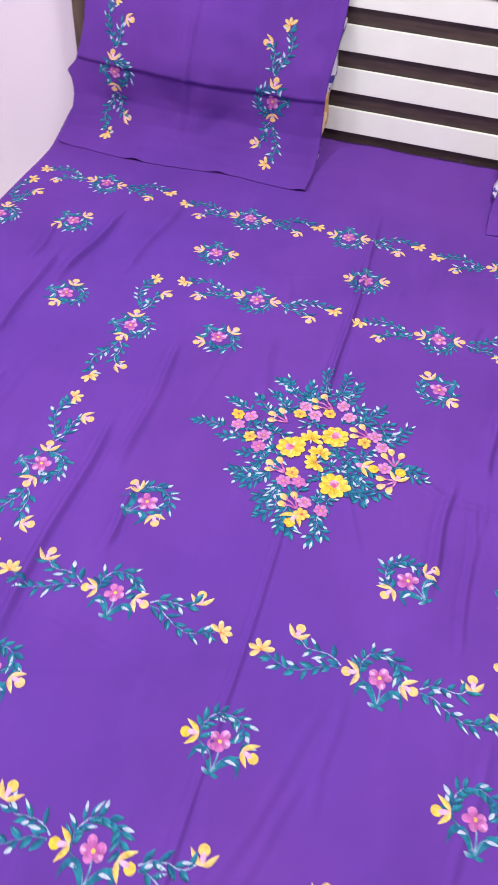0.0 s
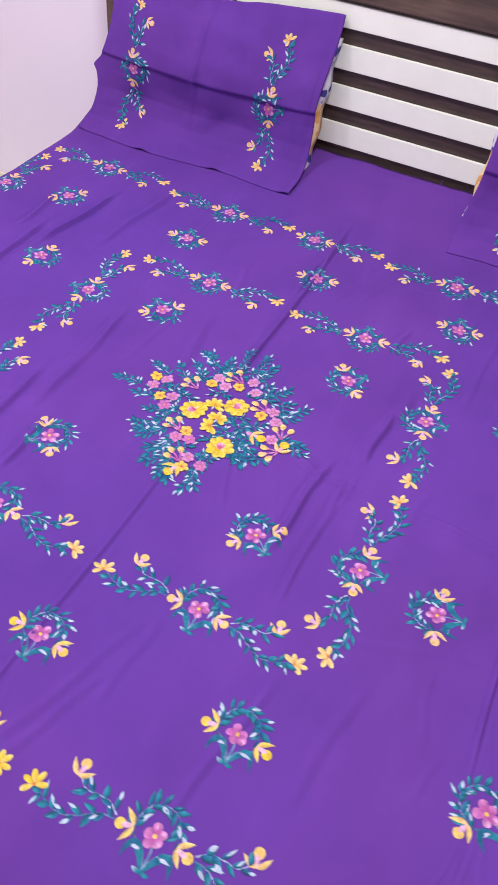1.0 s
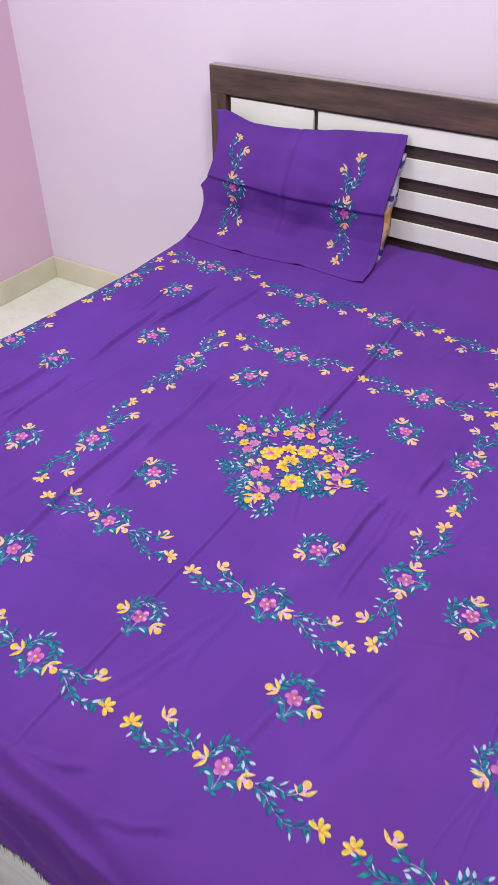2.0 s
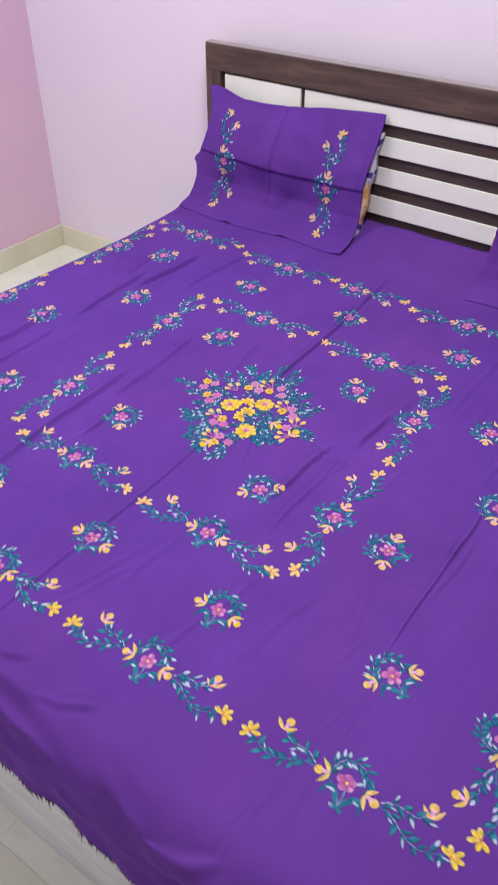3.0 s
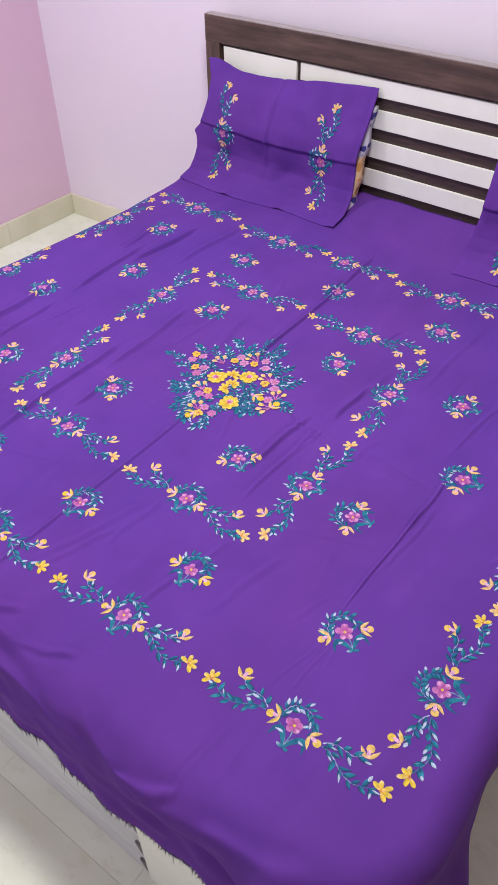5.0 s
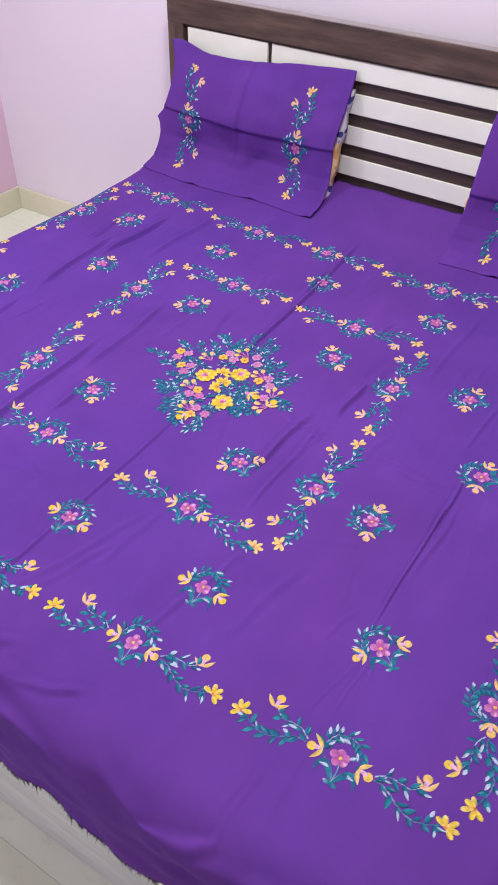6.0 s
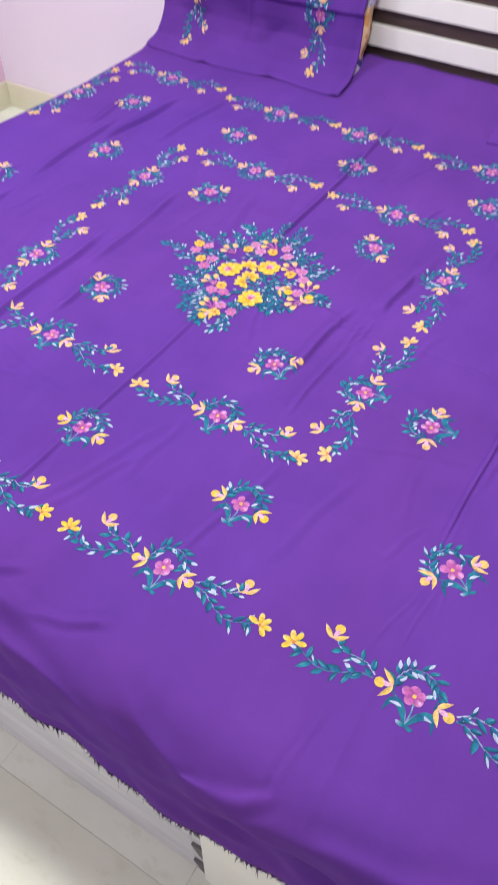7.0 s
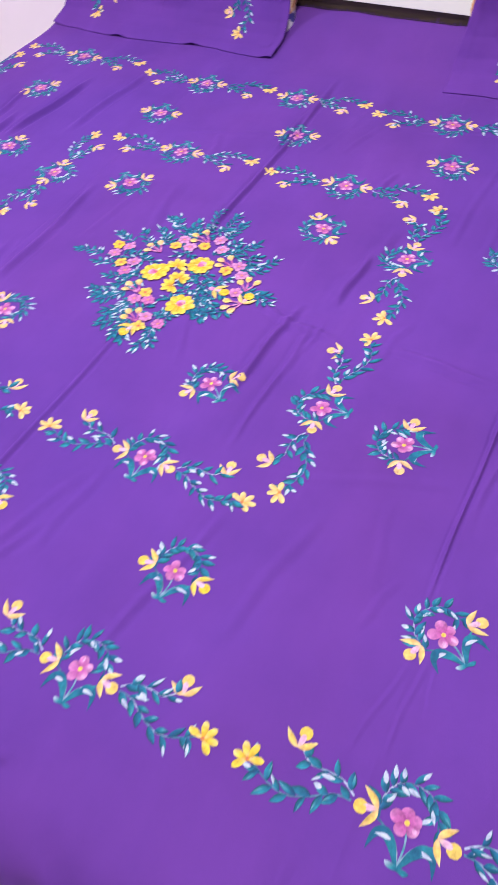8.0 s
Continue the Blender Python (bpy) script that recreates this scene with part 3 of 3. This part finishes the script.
def heart(brush):
    """Leaves and stems of the middle of a motif: wreath, curled leaves and the stalks of three flowers."""
    brush.leafy([(-0.026, -0.006), (-0.028, 0.013), (-0.017, 0.032), (0.004, 0.036), (0.021, 0.027), (0.028, 0.006)], 0.0010, 0.0053, 0.0170, TEAL, STEM_PALE, 0.8, 0.3)
    brush.stroke([(0.003, -0.040), (0.004, -0.020), (0.001, -0.004)], 0.0011, 0.0009, TEAL_LIGHT, STEM_PALE)
    brush.stroke([(0.002, -0.040), (-0.006, -0.020), (-0.030, -0.006)], 0.0016, 0.0009, TEAL, PALE)
    brush.stroke([(0.003, -0.040), (0.012, -0.020), (0.031, -0.009)], 0.0014, 0.0009, TEAL_LIGHT, PALE)
    for s in (-1, 1):
        brush.stroke([(0.003, -0.043), (0.003 + s * 0.009, -0.026), (0.003 + s * 0.019, -0.0165), (0.003 + s * 0.028, -0.021), (0.003 + s * 0.032, -0.037)], 0.0010, 0.0003, TEAL, TEAL_LIGHT, 5, 0.0048)
        brush.petal((0.003 + s * 0.012, -0.0205), math.pi / 2 - s * 1.25, 0.015, 0.0024, PALE, PALE, PALE, round_=False, bend=-s * 0.35)
    brush.petal((-0.009, -0.0385), -0.5, 0.015, 0.0030, PALE, TEAL_LIGHT, TEAL, round_=False, bend=0.35)
    brush.petal((0.015, -0.0410), math.pi + 0.3, 0.013, 0.0028, TEAL, TEAL_LIGHT, TEAL, round_=False, bend=-0.3)


def wing(brush, s):
    """One of the two leafy tendrils of a garland, out to its end flower and its bud."""
    brush.leafy([(s * 0.055, -0.004), (s * 0.073, -0.006), (s * 0.097, -0.020), (s * 0.118, -0.027), (s * 0.138, -0.023), (s * 0.158, -0.013)], 0.0011, 0.0088, 0.0180, STEM, STEM_PALE, 0.72, 0.6, False)
    brush.leafy([(s * 0.054, 0.001), (s * 0.068, 0.010), (s * 0.085, 0.012), (s * 0.104, 0.011), (s * 0.117, 0.021)], 0.0011, 0.0088, 0.0180, STEM_PALE, STEM, 0.72, 0.8, False)
    brush.leaf((s * 0.150, -0.018), radians(-55 if s > 0 else 235), 0.015)


def motif(place, parent, sides=(-1, 1), full=True, near=False):
    """A painted garland (full) or a single spray, with each of its flowers on it."""
    single = []
    leaves = Brush(apart=single, step=0.000006)
    heart(leaves)
    if full:
        for s in sides:
            wing(leaves, s)
    spray = leaves.paint("garland" if full else "spray", place, parent, "pale and teal stems painted on cloth")
    if near:
        for one in single:
            one.paint("leaf", place, spray)
    else:
        rest = Brush()
        for one in single:
            k = len(rest.verts)
            rest.verts += one.verts
            rest.faces += [tuple(k + i for i in f) for f in one.faces]
            rest.colours += one.colours
        tagged(rest.paint("foliage", place, spray, "small teal and pale painted leaves"), kind="stuff")
    flowers = [("pink_flower", lambda b: b.pink((0, 0), random.uniform(0, 6)), "pink painted flower"),
               ("yellow_bud", lambda b: b.bud((-0.042, -0.004), math.pi + 0.25), "yellow painted bud"),
               ("yellow_bud", lambda b: b.bud((0.043, -0.004), -0.25), "yellow painted bud")]
    if full:
        for s in sides:
            flowers.append(("yellow_bud", lambda b, s=s: b.bud((s * 0.121, 0.034), radians(90 + s * 8)), "yellow painted bud"))
            flowers.append(("yellow_flower", lambda b, s=s: b.bloom((s * 0.165, -0.012), radians(78 if s > 0 else 102) - s * 0.35), "yellow painted flower"))
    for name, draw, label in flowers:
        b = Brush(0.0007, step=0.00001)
        # distance is put into the pigment: flowers farther off turn paler and peach
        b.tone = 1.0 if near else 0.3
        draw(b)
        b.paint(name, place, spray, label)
    return spray


def on_spread(x, y, degrees_):
    c, s = math.cos(radians(degrees_)), math.sin(radians(degrees_))
    return lambda u, v, h: spread_point(x + c * u - s * v, y + s * u + c * v, h)


INNER = [(0.193, -0.357, -2), (-0.198, -0.341, -1), (0.387, -0.176, 89), (0.385, 0.209, 92), (0.195, 0.400, 182), (-0.195, 0.413, 181), (-0.415, 0.245, 269), (-0.414, -0.147, 272)]
OUTER = [(0.678, -0.654, 0), (0.297, -0.659, 1), (-0.088, -0.662, 0), (-0.466, -0.650, 0), (0.845, -0.458, 94), (0.845, -0.085, 91), (0.842, 0.290, 90),
         (-0.680, 0.738, 181), (-0.296, 0.715, 182), (0.322, 0.690, 183), (0.690, 0.672, 183), (-0.857, 0.520, 266), (-0.912, 0.065, 267), (-0.935, -0.320, 267)]
for x, y, turn in INNER + OUTER:
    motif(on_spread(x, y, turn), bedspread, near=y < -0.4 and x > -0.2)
motif(on_spread(-0.053, 0.713, 181), bedspread, sides=(-1,))
SPRAYS = [(-0.736, 0.059, 275), (-0.566, -0.229, 285), (-0.217, -0.168, 312), (0.330, -0.503, 357), (0.652, -0.453, 48), (0.520, -0.201, 95),
          (0.660, 0.031, 88), (0.554, 0.264, 86), (0.210, 0.249, 130), (0.369, 0.530, 182), (0.017, 0.557, 184), (-0.330, 0.550, 186),
          (-0.236, 0.268, 225), (-0.581, 0.298, 262), (-0.687, 0.557, 228), (0.012, -0.501, 355), (0.210, -0.191, 42), (-0.310, -0.500, 0), (-0.640, -0.470, 318)]
for x, y, turn in SPRAYS:
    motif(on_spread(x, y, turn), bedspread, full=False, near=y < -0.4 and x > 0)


# the bouquet in the middle of the bedspread
def bouquet(parent):
    place = on_spread(0, 0, 0)
    leaves = Brush()
    leaves.pale = 0.34
    cx, cy = 0.022, 0.040
    outer = [(-0.199, 0.036), (-0.154, 0.107), (-0.106, 0.121), (-0.144, 0.015), (-0.083, 0.183), (-0.066, 0.190), (-0.082, 0.145), (-0.031, 0.168), (-0.001, 0.232), (0.040, 0.232), (-0.021, 0.186),
             (0.064, 0.208), (0.078, 0.155), (0.114, 0.160), (0.168, 0.125), (0.158, 0.092), (-0.106, -0.059), (-0.090, -0.075), (-0.074, -0.080), (-0.047, -0.098), (-0.042, -0.116), (-0.037, -0.136),
             (0.051, -0.160), (0.071, -0.145), (-0.003, -0.150), (0.018, -0.154), (0.206, 0.014), (0.196, 0.031), (0.147, -0.034), (0.114, -0.060), (0.128, -0.046), (0.096, -0.052), (-0.102, -0.015)]
    inner = [(0.062, 0.042), (0.083, -0.002), (0.051, 0.000), (0.102, 0.036), (0.094, -0.018), (-0.084, 0.057), (-0.059, -0.018), (0.045, -0.083), (0.060, -0.077), (-0.058, 0.046), (-0.110, 0.040), (-0.040, -0.005),
             (0.076, 0.020), (0.110, 0.004), (0.125, 0.110), (0.088, 0.118), (-0.010, 0.150), (0.030, 0.170), (-0.056, 0.112), (0.000, 0.090), (0.040, -0.030), (0.010, -0.075)]
    for x, y in outer:
        d = math.hypot(x - cx, y - cy)
        k = max(1 - random.uniform(0.040, 0.058) / d, 0.4)
        root = (cx + (x - cx) * k, cy + (y - cy) * k)
        bend = random.uniform(-0.012, 0.012)
        mid = ((root[0] + x) / 2 - (y - cy) / d * bend, (root[1] + y) / 2 + (x - cx) / d * bend)
        leaves.leafy([root, mid, (x, y)], 0.0009, 0.0052, 0.0165, TEAL, STEM_PALE, 0.75, 0.2)
    for x, y in inner:
        a = random.uniform(0, 6.28)
        for turn in (0.0, 2.2, 4.0):
            t, reach = a + turn + random.uniform(-0.4, 0.4), random.uniform(0.012, 0.020)
            leaves.leafy([(x, y), (x + 0.5 * reach * math.cos(t), y + 0.5 * reach * math.sin(t) + 0.002), (x + reach * math.cos(t), y + reach * math.sin(t))], 0.0008, 0.0068, 0.0150, TEAL, STEM_PALE, 0.8, 0.2)
    group = leaves.paint("bouquet", place, parent, "dense painted bouquet with teal leaf sprigs")

    level = [0.0]

    def flower(name, draw, label):
        level[0] += 0.000010
        b = Brush(leaves.lift + 0.0001 + level[0], step=0.000006)
        draw(b)
        b.paint(name, place, group, label)

    def fan(b, at, to):
        # three pink stalks ending in round pale yellow drops
        t0, far = math.atan2(to[1] - at[1], to[0] - at[0]), math.hypot(to[0] - at[0], to[1] - at[1])
        for off, k in ((-0.52, 0.98), (0.06, 1.12), (0.55, 0.92)):
            t, reach = t0 + off, far * k
            p = (at[0] + math.cos(t) * reach, at[1] + math.sin(t) * reach)
            b.stroke([at, ((at[0] + p[0]) / 2 + 0.001, (at[1] + p[1]) / 2), p], 0.0014, 0.0019, PINK_DEEP, blend(PINK, PINK_PALE, random.random() * 0.6))
            q = (p[0] - math.cos(t) * 0.008, p[1] - math.sin(t) * 0.008)
            b.petal(q, t, 0.0175, 0.0060, blend(PINK, PEACH, 0.6), blend(PEACH, YELLOW, random.uniform(0.1, 0.8)), blend(YELLOW_PALE, PEACH, random.random() * 0.5), split=0.22)

    for at, to in (((-0.044, 0.077), (-0.070, 0.091)), ((0.027, 0.136), (-0.002, 0.147)), ((0.104, 0.083), (0.079, 0.095)), ((-0.020, -0.039), (-0.044, -0.025)),
                   ((0.018, -0.107), (-0.003, -0.091)), ((0.156, 0.030), (0.150, 0.058)), ((0.165, 0.001), (0.144, -0.015))):
        flower("berry_spray", lambda b: fan(b, at, to), "pink and pale yellow painted drops")

    def rosette(b, at, n, r, inner_c, outer_c, eye):
        turn = random.uniform(0, 6)
        for i in range(n):
            k = random.uniform(0.86, 1.12)
            b.petal(at, turn + 2 * math.pi * i / n + random.uniform(-0.12, 0.12), r * k, r * 0.37, inner_c, blend(inner_c, outer_c, 0.7), blend(outer_c, inner_c, 0.5 * random.random()), split=0.2)
        b.disc(at, r * 0.22, eye, blend(eye, inner_c, 0.4))

    for x, y in ((-0.111, 0.072), (-0.128, 0.047), (-0.076, 0.034), (-0.078, 0.006), (-0.021, 0.126), (0.000, 0.110), (0.044, 0.148), (0.061, 0.123), (0.114, 0.089), (0.130, 0.068), (0.142, 0.021), (-0.018, -0.057), (0.007, -0.051), (0.027, -0.090), (0.056, -0.099)):
        pale = blend(PINK, PINK_PALE, random.uniform(0.0, 0.9))
        flower("pink_flower", lambda b: rosette(b, (x, y), 6, 0.0132, PINK_DEEP, pale, blend(RED, PEACH, 0.5)), "small pink painted flower")
    for x, y in ((-0.134, 0.073), (-0.099, 0.024), (-0.027, 0.104), (0.025, 0.122), (0.098, 0.069), (-0.008, -0.035), (0.028, -0.116)):
        flower("yellow_flower", lambda b: rosette(b, (x, y), 6, 0.0128, GOLD, blend(YELLOW, YELLOW_PALE, 0.4 * random.random()), RED), "small yellow painted flower")
    for x, y, t in ((0.119, 0.015, 0), (0.168, 0.016, 80), (0.014, -0.134, 250)):
        def tulip(b):
            b.bud((x, y), radians(t), 1.15)
            b.disc((x + 0.004 * math.cos(radians(t)), y + 0.004 * math.sin(radians(t))), 0.0092, YELLOW, blend(YELLOW, GOLD, 0.3), 14, 0.04)
        flower("yellow_bud", tulip, "round yellow painted bud")
    b0 = Brush(leaves.lift + 0.0001)
    b0.petal((0.112, 0.016), math.pi, 0.020, 0.0050, PINK_DEEP, PINK, PINK_PALE)
    b0.paint("calyx", place, group, "pink painted calyx")
    for x, y, t in ((0.006, 0.050, 95), (0.028, 0.021, 80), (0.026, 0.000, 215)):
        def half(b):
            for off in (-98, -58, -20, 20, 60, 98):
                b.petal((x, y), radians(t + off + random.uniform(-6, 6)), 0.0215 * random.uniform(0.85, 1.1), 0.0052, GOLD, YELLOW, blend(YELLOW, YELLOW_PALE, random.random()), split=0.25)
            b.stroke([(x, y), (x + 0.006 * math.cos(radians(t)), y + 0.006 * math.sin(radians(t)))], 0.0012, 0.0007, RED, GOLD)
            b.petal((x, y), radians(t + 180), 0.012, 0.0018, PEACH, PALE, PALE, round_=False)
        flower("yellow_flower", half, "fanned yellow painted flower")
    for x, y, t in ((-0.023, 0.021, 200), (0.045, 0.069, 60), (0.066, -0.041, 100)):
        def big(b):
            for i in range(9):
                b.petal((x, y), 2 * math.pi * i / 9 + x * 30 + random.uniform(-0.1, 0.1), 0.0262 * random.uniform(0.9, 1.08), 0.0080, GOLD, YELLOW, blend(YELLOW, YELLOW_PALE, 0.35 * random.random()), split=0.25)
            # throat: pale strokes round a red wedge that opens to one side
            for i in range(7):
                b.petal((x, y), radians(t + random.uniform(-150, 150)), random.uniform(0.010, 0.0165), 0.0024, GOLD, blend(YELLOW_PALE, PEACH, 0.5), YELLOW_PALE, round_=False, rings=5)
            p = (x - 0.006 * math.cos(radians(t)), y - 0.006 * math.sin(radians(t)))
            b.petal(p, radians(t), 0.0175, 0.0078, blend(RED, PINK, 0.5), blend(RED, PINK, 0.6), PINK_PALE)
            b.petal(p, radians(t), 0.0120, 0.0040, RED, blend(RED, PINK, 0.3), PINK)
        flower("yellow_flower", big, "large scalloped yellow painted flower with red centre")


bouquet(bedspread)

# ---------------------------------------------------------------- pillows
PROFILE = [(0.874, 0.000), (0.905, 0.009), (0.932, 0.024), (0.951, 0.050), (0.970, 0.095), (0.980, 0.150), (0.981, 0.180), (0.975, 0.188), (0.989, 0.226), (1.012, 0.283), (1.034, 0.336), (1.058, 0.398)]
RUN = [0.0]
for (y0, z0), (y1, z1) in zip(PROFILE, PROFILE[1:]):
    RUN.append(RUN[-1] + math.hypot(y1 - y0, z1 - z0))
COVER_W, COVER_H = 0.680, RUN[-1]


def cover_surface(origin, flip, dy, seed):
    """A place on the front of a pillow cover: p metres across, q metres up."""
    def at(p, q, lift=0.0):
        y, z = float(np.interp(q, RUN, [v[0] for v in PROFILE])), float(np.interp(q, RUN, [v[1] for v in PROFILE]))
        s, t = p / COVER_W, q / COVER_H
        if flip:
            s = 1 - s
        x = COVER_W * s
        edge = math.exp(-s / 0.05)
        far = math.exp(-(1 - s) / 0.06)
        # sides: the outer one is drawn in above and below the crease
        x += edge * (0.020 * math.sin(math.pi * min(t / 0.42, 1.0)) * min(t / 0.42, 1.0) + 0.036 * max(math.sin(math.pi * max((t - 0.42) / 0.58, 0)), 0.0) ** 0.7)
        x -= edge * 0.010 * math.exp(-((t - 0.43) / 0.035) ** 2)
        x += far * 0.004 * math.sin(t * 9)
        x += 0.020 * (t - 0.5)
        # soft belly over the pillow behind, upright fold in the middle
        belly = math.sin(math.pi * min(max(s, 0), 1)) * math.sin(math.pi * t)
        y -= 0.016 * belly * smoothstep(0.36, 0.6, t)
        y += 0.010 * math.sin(math.pi * s) * math.sin(math.pi * min(t / 0.42, 1.0))
        y -= 0.0075 * math.exp(-((s - 0.47 - 0.02 * (t - 0.5)) / 0.010) ** 2) * (0.35 + 0.65 * smoothstep(0.1, 0.4, t))
        # dents below the crease and a slack fold by each garland
        y += 0.016 * math.exp(-((s - 0.20) / 0.07) ** 2 - ((t - 0.25) / 0.10) ** 2) + 0.012 * math.exp(-((s - 0.60 - 0.3 * (t - 0.3)) / 0.05) ** 2 - ((t - 0.28) / 0.10) ** 2)
        y -= 0.006 * math.exp(-((s - 0.86 + 0.25 * t) / 0.03) ** 2) * smoothstep(0.5, 0.7, t)
        y += 0.006 * noise.noise(Vector((s * 4, t * 3, seed))) * smoothstep(0.05, 0.3, t)
        y += 0.0045 * noise.noise(Vector((s * 13, t * 8, seed + 5))) * smoothstep(0.05, 0.2, t)
        z -= 0.007 * math.sin(math.pi * min(max(s, 0), 1)) * math.exp(-((t - 0.42) / 0.10) ** 2)
        z += 0.004 * noise.noise(Vector((s * 7, 3.3, seed))) * smoothstep(0.05, 0.3, t) * (1 - t)
        z -= 0.013 * s * math.exp(-((t - 0.42) / 0.14) ** 2)
        # the top edge sags beside its outer corner
        top = smoothstep(0.75, 1.0, t)
        z -= top * 0.020 * math.exp(-s / 0.09)
        z -= top * 0.038 * smoothstep(0.02, 0.24, s) * (1 - smoothstep(0.30, 0.95, s))
        # the lower hem waves where it lies on the bed
        low = 1 - smoothstep(0.0, 0.12, t)
        z += low * 0.006 * max(math.sin(s * 19 + seed), 0) ** 6
        y += low * 0.006 * math.sin(s * 9 + seed)
        y += 0.010 * (s - 0.5)
        x = COVER_W - x if flip else x
        gx, gy = origin + x + (0.050 * t if flip else 0.0), y + dy - lift * 0.85
        return Vector((gx, gy, top_height(gx, min(gy, 0.90 + dy)) + 0.0028 + z + lift * 0.4))
    return at


def pillow_cover(origin, flip, dy, seed, label):
    surf = cover_surface(origin, flip, dy, seed)
    nu, nv = 130, 110
    ob = grid_object("pillow_cover", nu, nv, lambda s, t: surf(COVER_W * s, COVER_H * t))
    finish(ob, PURPLE, None, True)
    tagged(ob, label, "pillow cover", "pillow covers on the bed")
    m = ob.modifiers.new("thickness", "SOLIDIFY")
    m.thickness, m.offset = 0.0025, -1.0
    for p, turn in ((0.127, -90), (0.545, 90)):
        c, s = math.cos(radians(turn)), math.sin(radians(turn))
        motif(lambda u, v, h: surf(p + c * u - s * v, 0.222 + s * u + c * v, h + 0.0006), ob)
    # stitched hem line inside the border
    seam = bmesh.new()
    inner = 0.022 if flip else COVER_W - 0.022
    path = [(inner, COVER_H * k / 40) for k in range(41)]
    rows = [(seam.verts.new(surf(a - 0.0008, b, 0.001)), seam.verts.new(surf(a + 0.0008, b, 0.001))) for a, b in path]
    for (a, b), (c, d) in zip(rows, rows[1:]):
        seam.faces.new((a, b, d, c))
    part("hem_seam", seam, PURPLE, ob, "stitched seam line")
    return ob


pillow_cover(-0.868, False, 0.0, 1.7, "purple cotton pillow cover with two painted garlands leaning by the headboard")
pillow_cover(0.248, True, -0.058, 6.1, "purple cotton pillow cover, folded across, beside the bed's open side")


def pillow(origin, dy, name_label):
    """The printed pillow that stands behind a cover."""
    nu, nv = 40, 30
    verts, faces = [], []
    for side in (0, 1):
        for j in range(nv):
            for i in range(nu):
                s, t = i / (nu - 1), j / (nv - 1)
                q = t * (COVER_H - 0.085)
                y = float(np.interp(q, RUN, [v[0] for v in PROFILE])) + 0.018
                z = float(np.interp(q, RUN, [v[1] for v in PROFILE]))
                plump = (max(math.sin(math.pi * s), 0) * max(math.sin(math.pi * t), 0)) ** 0.5
                y = max(y, 0.965 + 0.085 * t)
                y += 0.001 + side * (0.048 - 0.022 * t + 0.02 * plump)
                x = 0.02 + (COVER_W - 0.022) * s + 0.02 * (t - 0.5)
                x += 0.004 * math.sin(t * 21) * (1 if s > 0.5 else -1) * abs(2 * s - 1) ** 6
                verts.append((x, min(y, 1.098 - dy), z))
    faces += [(j * nu + i, j * nu + i + 1, (j + 1) * nu + i + 1, (j + 1) * nu + i) for j in range(nv - 1) for i in range(nu - 1)]
    k = nu * nv
    faces += [(k + j * nu + i, k + (j + 1) * nu + i, k + (j + 1) * nu + i + 1, k + j * nu + i + 1) for j in range(nv - 1) for i in range(nu - 1)]
    ring = [i for i in range(nu)] + [j * nu + nu - 1 for j in range(1, nv)] + [(nv - 1) * nu + i for i in range(nu - 2, -1, -1)] + [j * nu for j in range(nv - 2, 0, -1)]
    faces += [(ring[(n + 1) % len(ring)], ring[n], k + ring[n], k + ring[(n + 1) % len(ring)]) for n in range(len(ring))]
    me = bpy.data.meshes.new("pillow")
    me.from_pydata(verts, [], faces)
    ob = finish(new("pillow", me), PRINT, None, True)
    ob.location = (origin, dy, top_height(origin + 0.3, 0.95) + 0.006)
    return tagged(ob, name_label, "pillow", "pillows against the headboard")


pillow(-0.868, 0.0, "orange and blue printed pillow standing against the headboard")
pillow(0.248, -0.03, "orange and blue printed pillow standing against the headboard")

# ---------------------------------------------------------------- floor tiles
SIZE = 0.3994
tile_bm = box(-SIZE / 2, SIZE / 2, -SIZE / 2, SIZE / 2, -0.004, 0.0)
tile_mesh = bpy.data.meshes.new("floor_tile")
tile_bm.to_mesh(tile_mesh)
tile_bm.free()
tile_mesh.materials.append(TILE)
for i in range(12):
    for j in range(-6, 6):
        x, y = -1.73 + 0.4 * i, -0.72 + 0.4 * j
        tile = new("floor_tile", tile_mesh)
        tile.location = (x, y, 0)
        tile.parent = floor
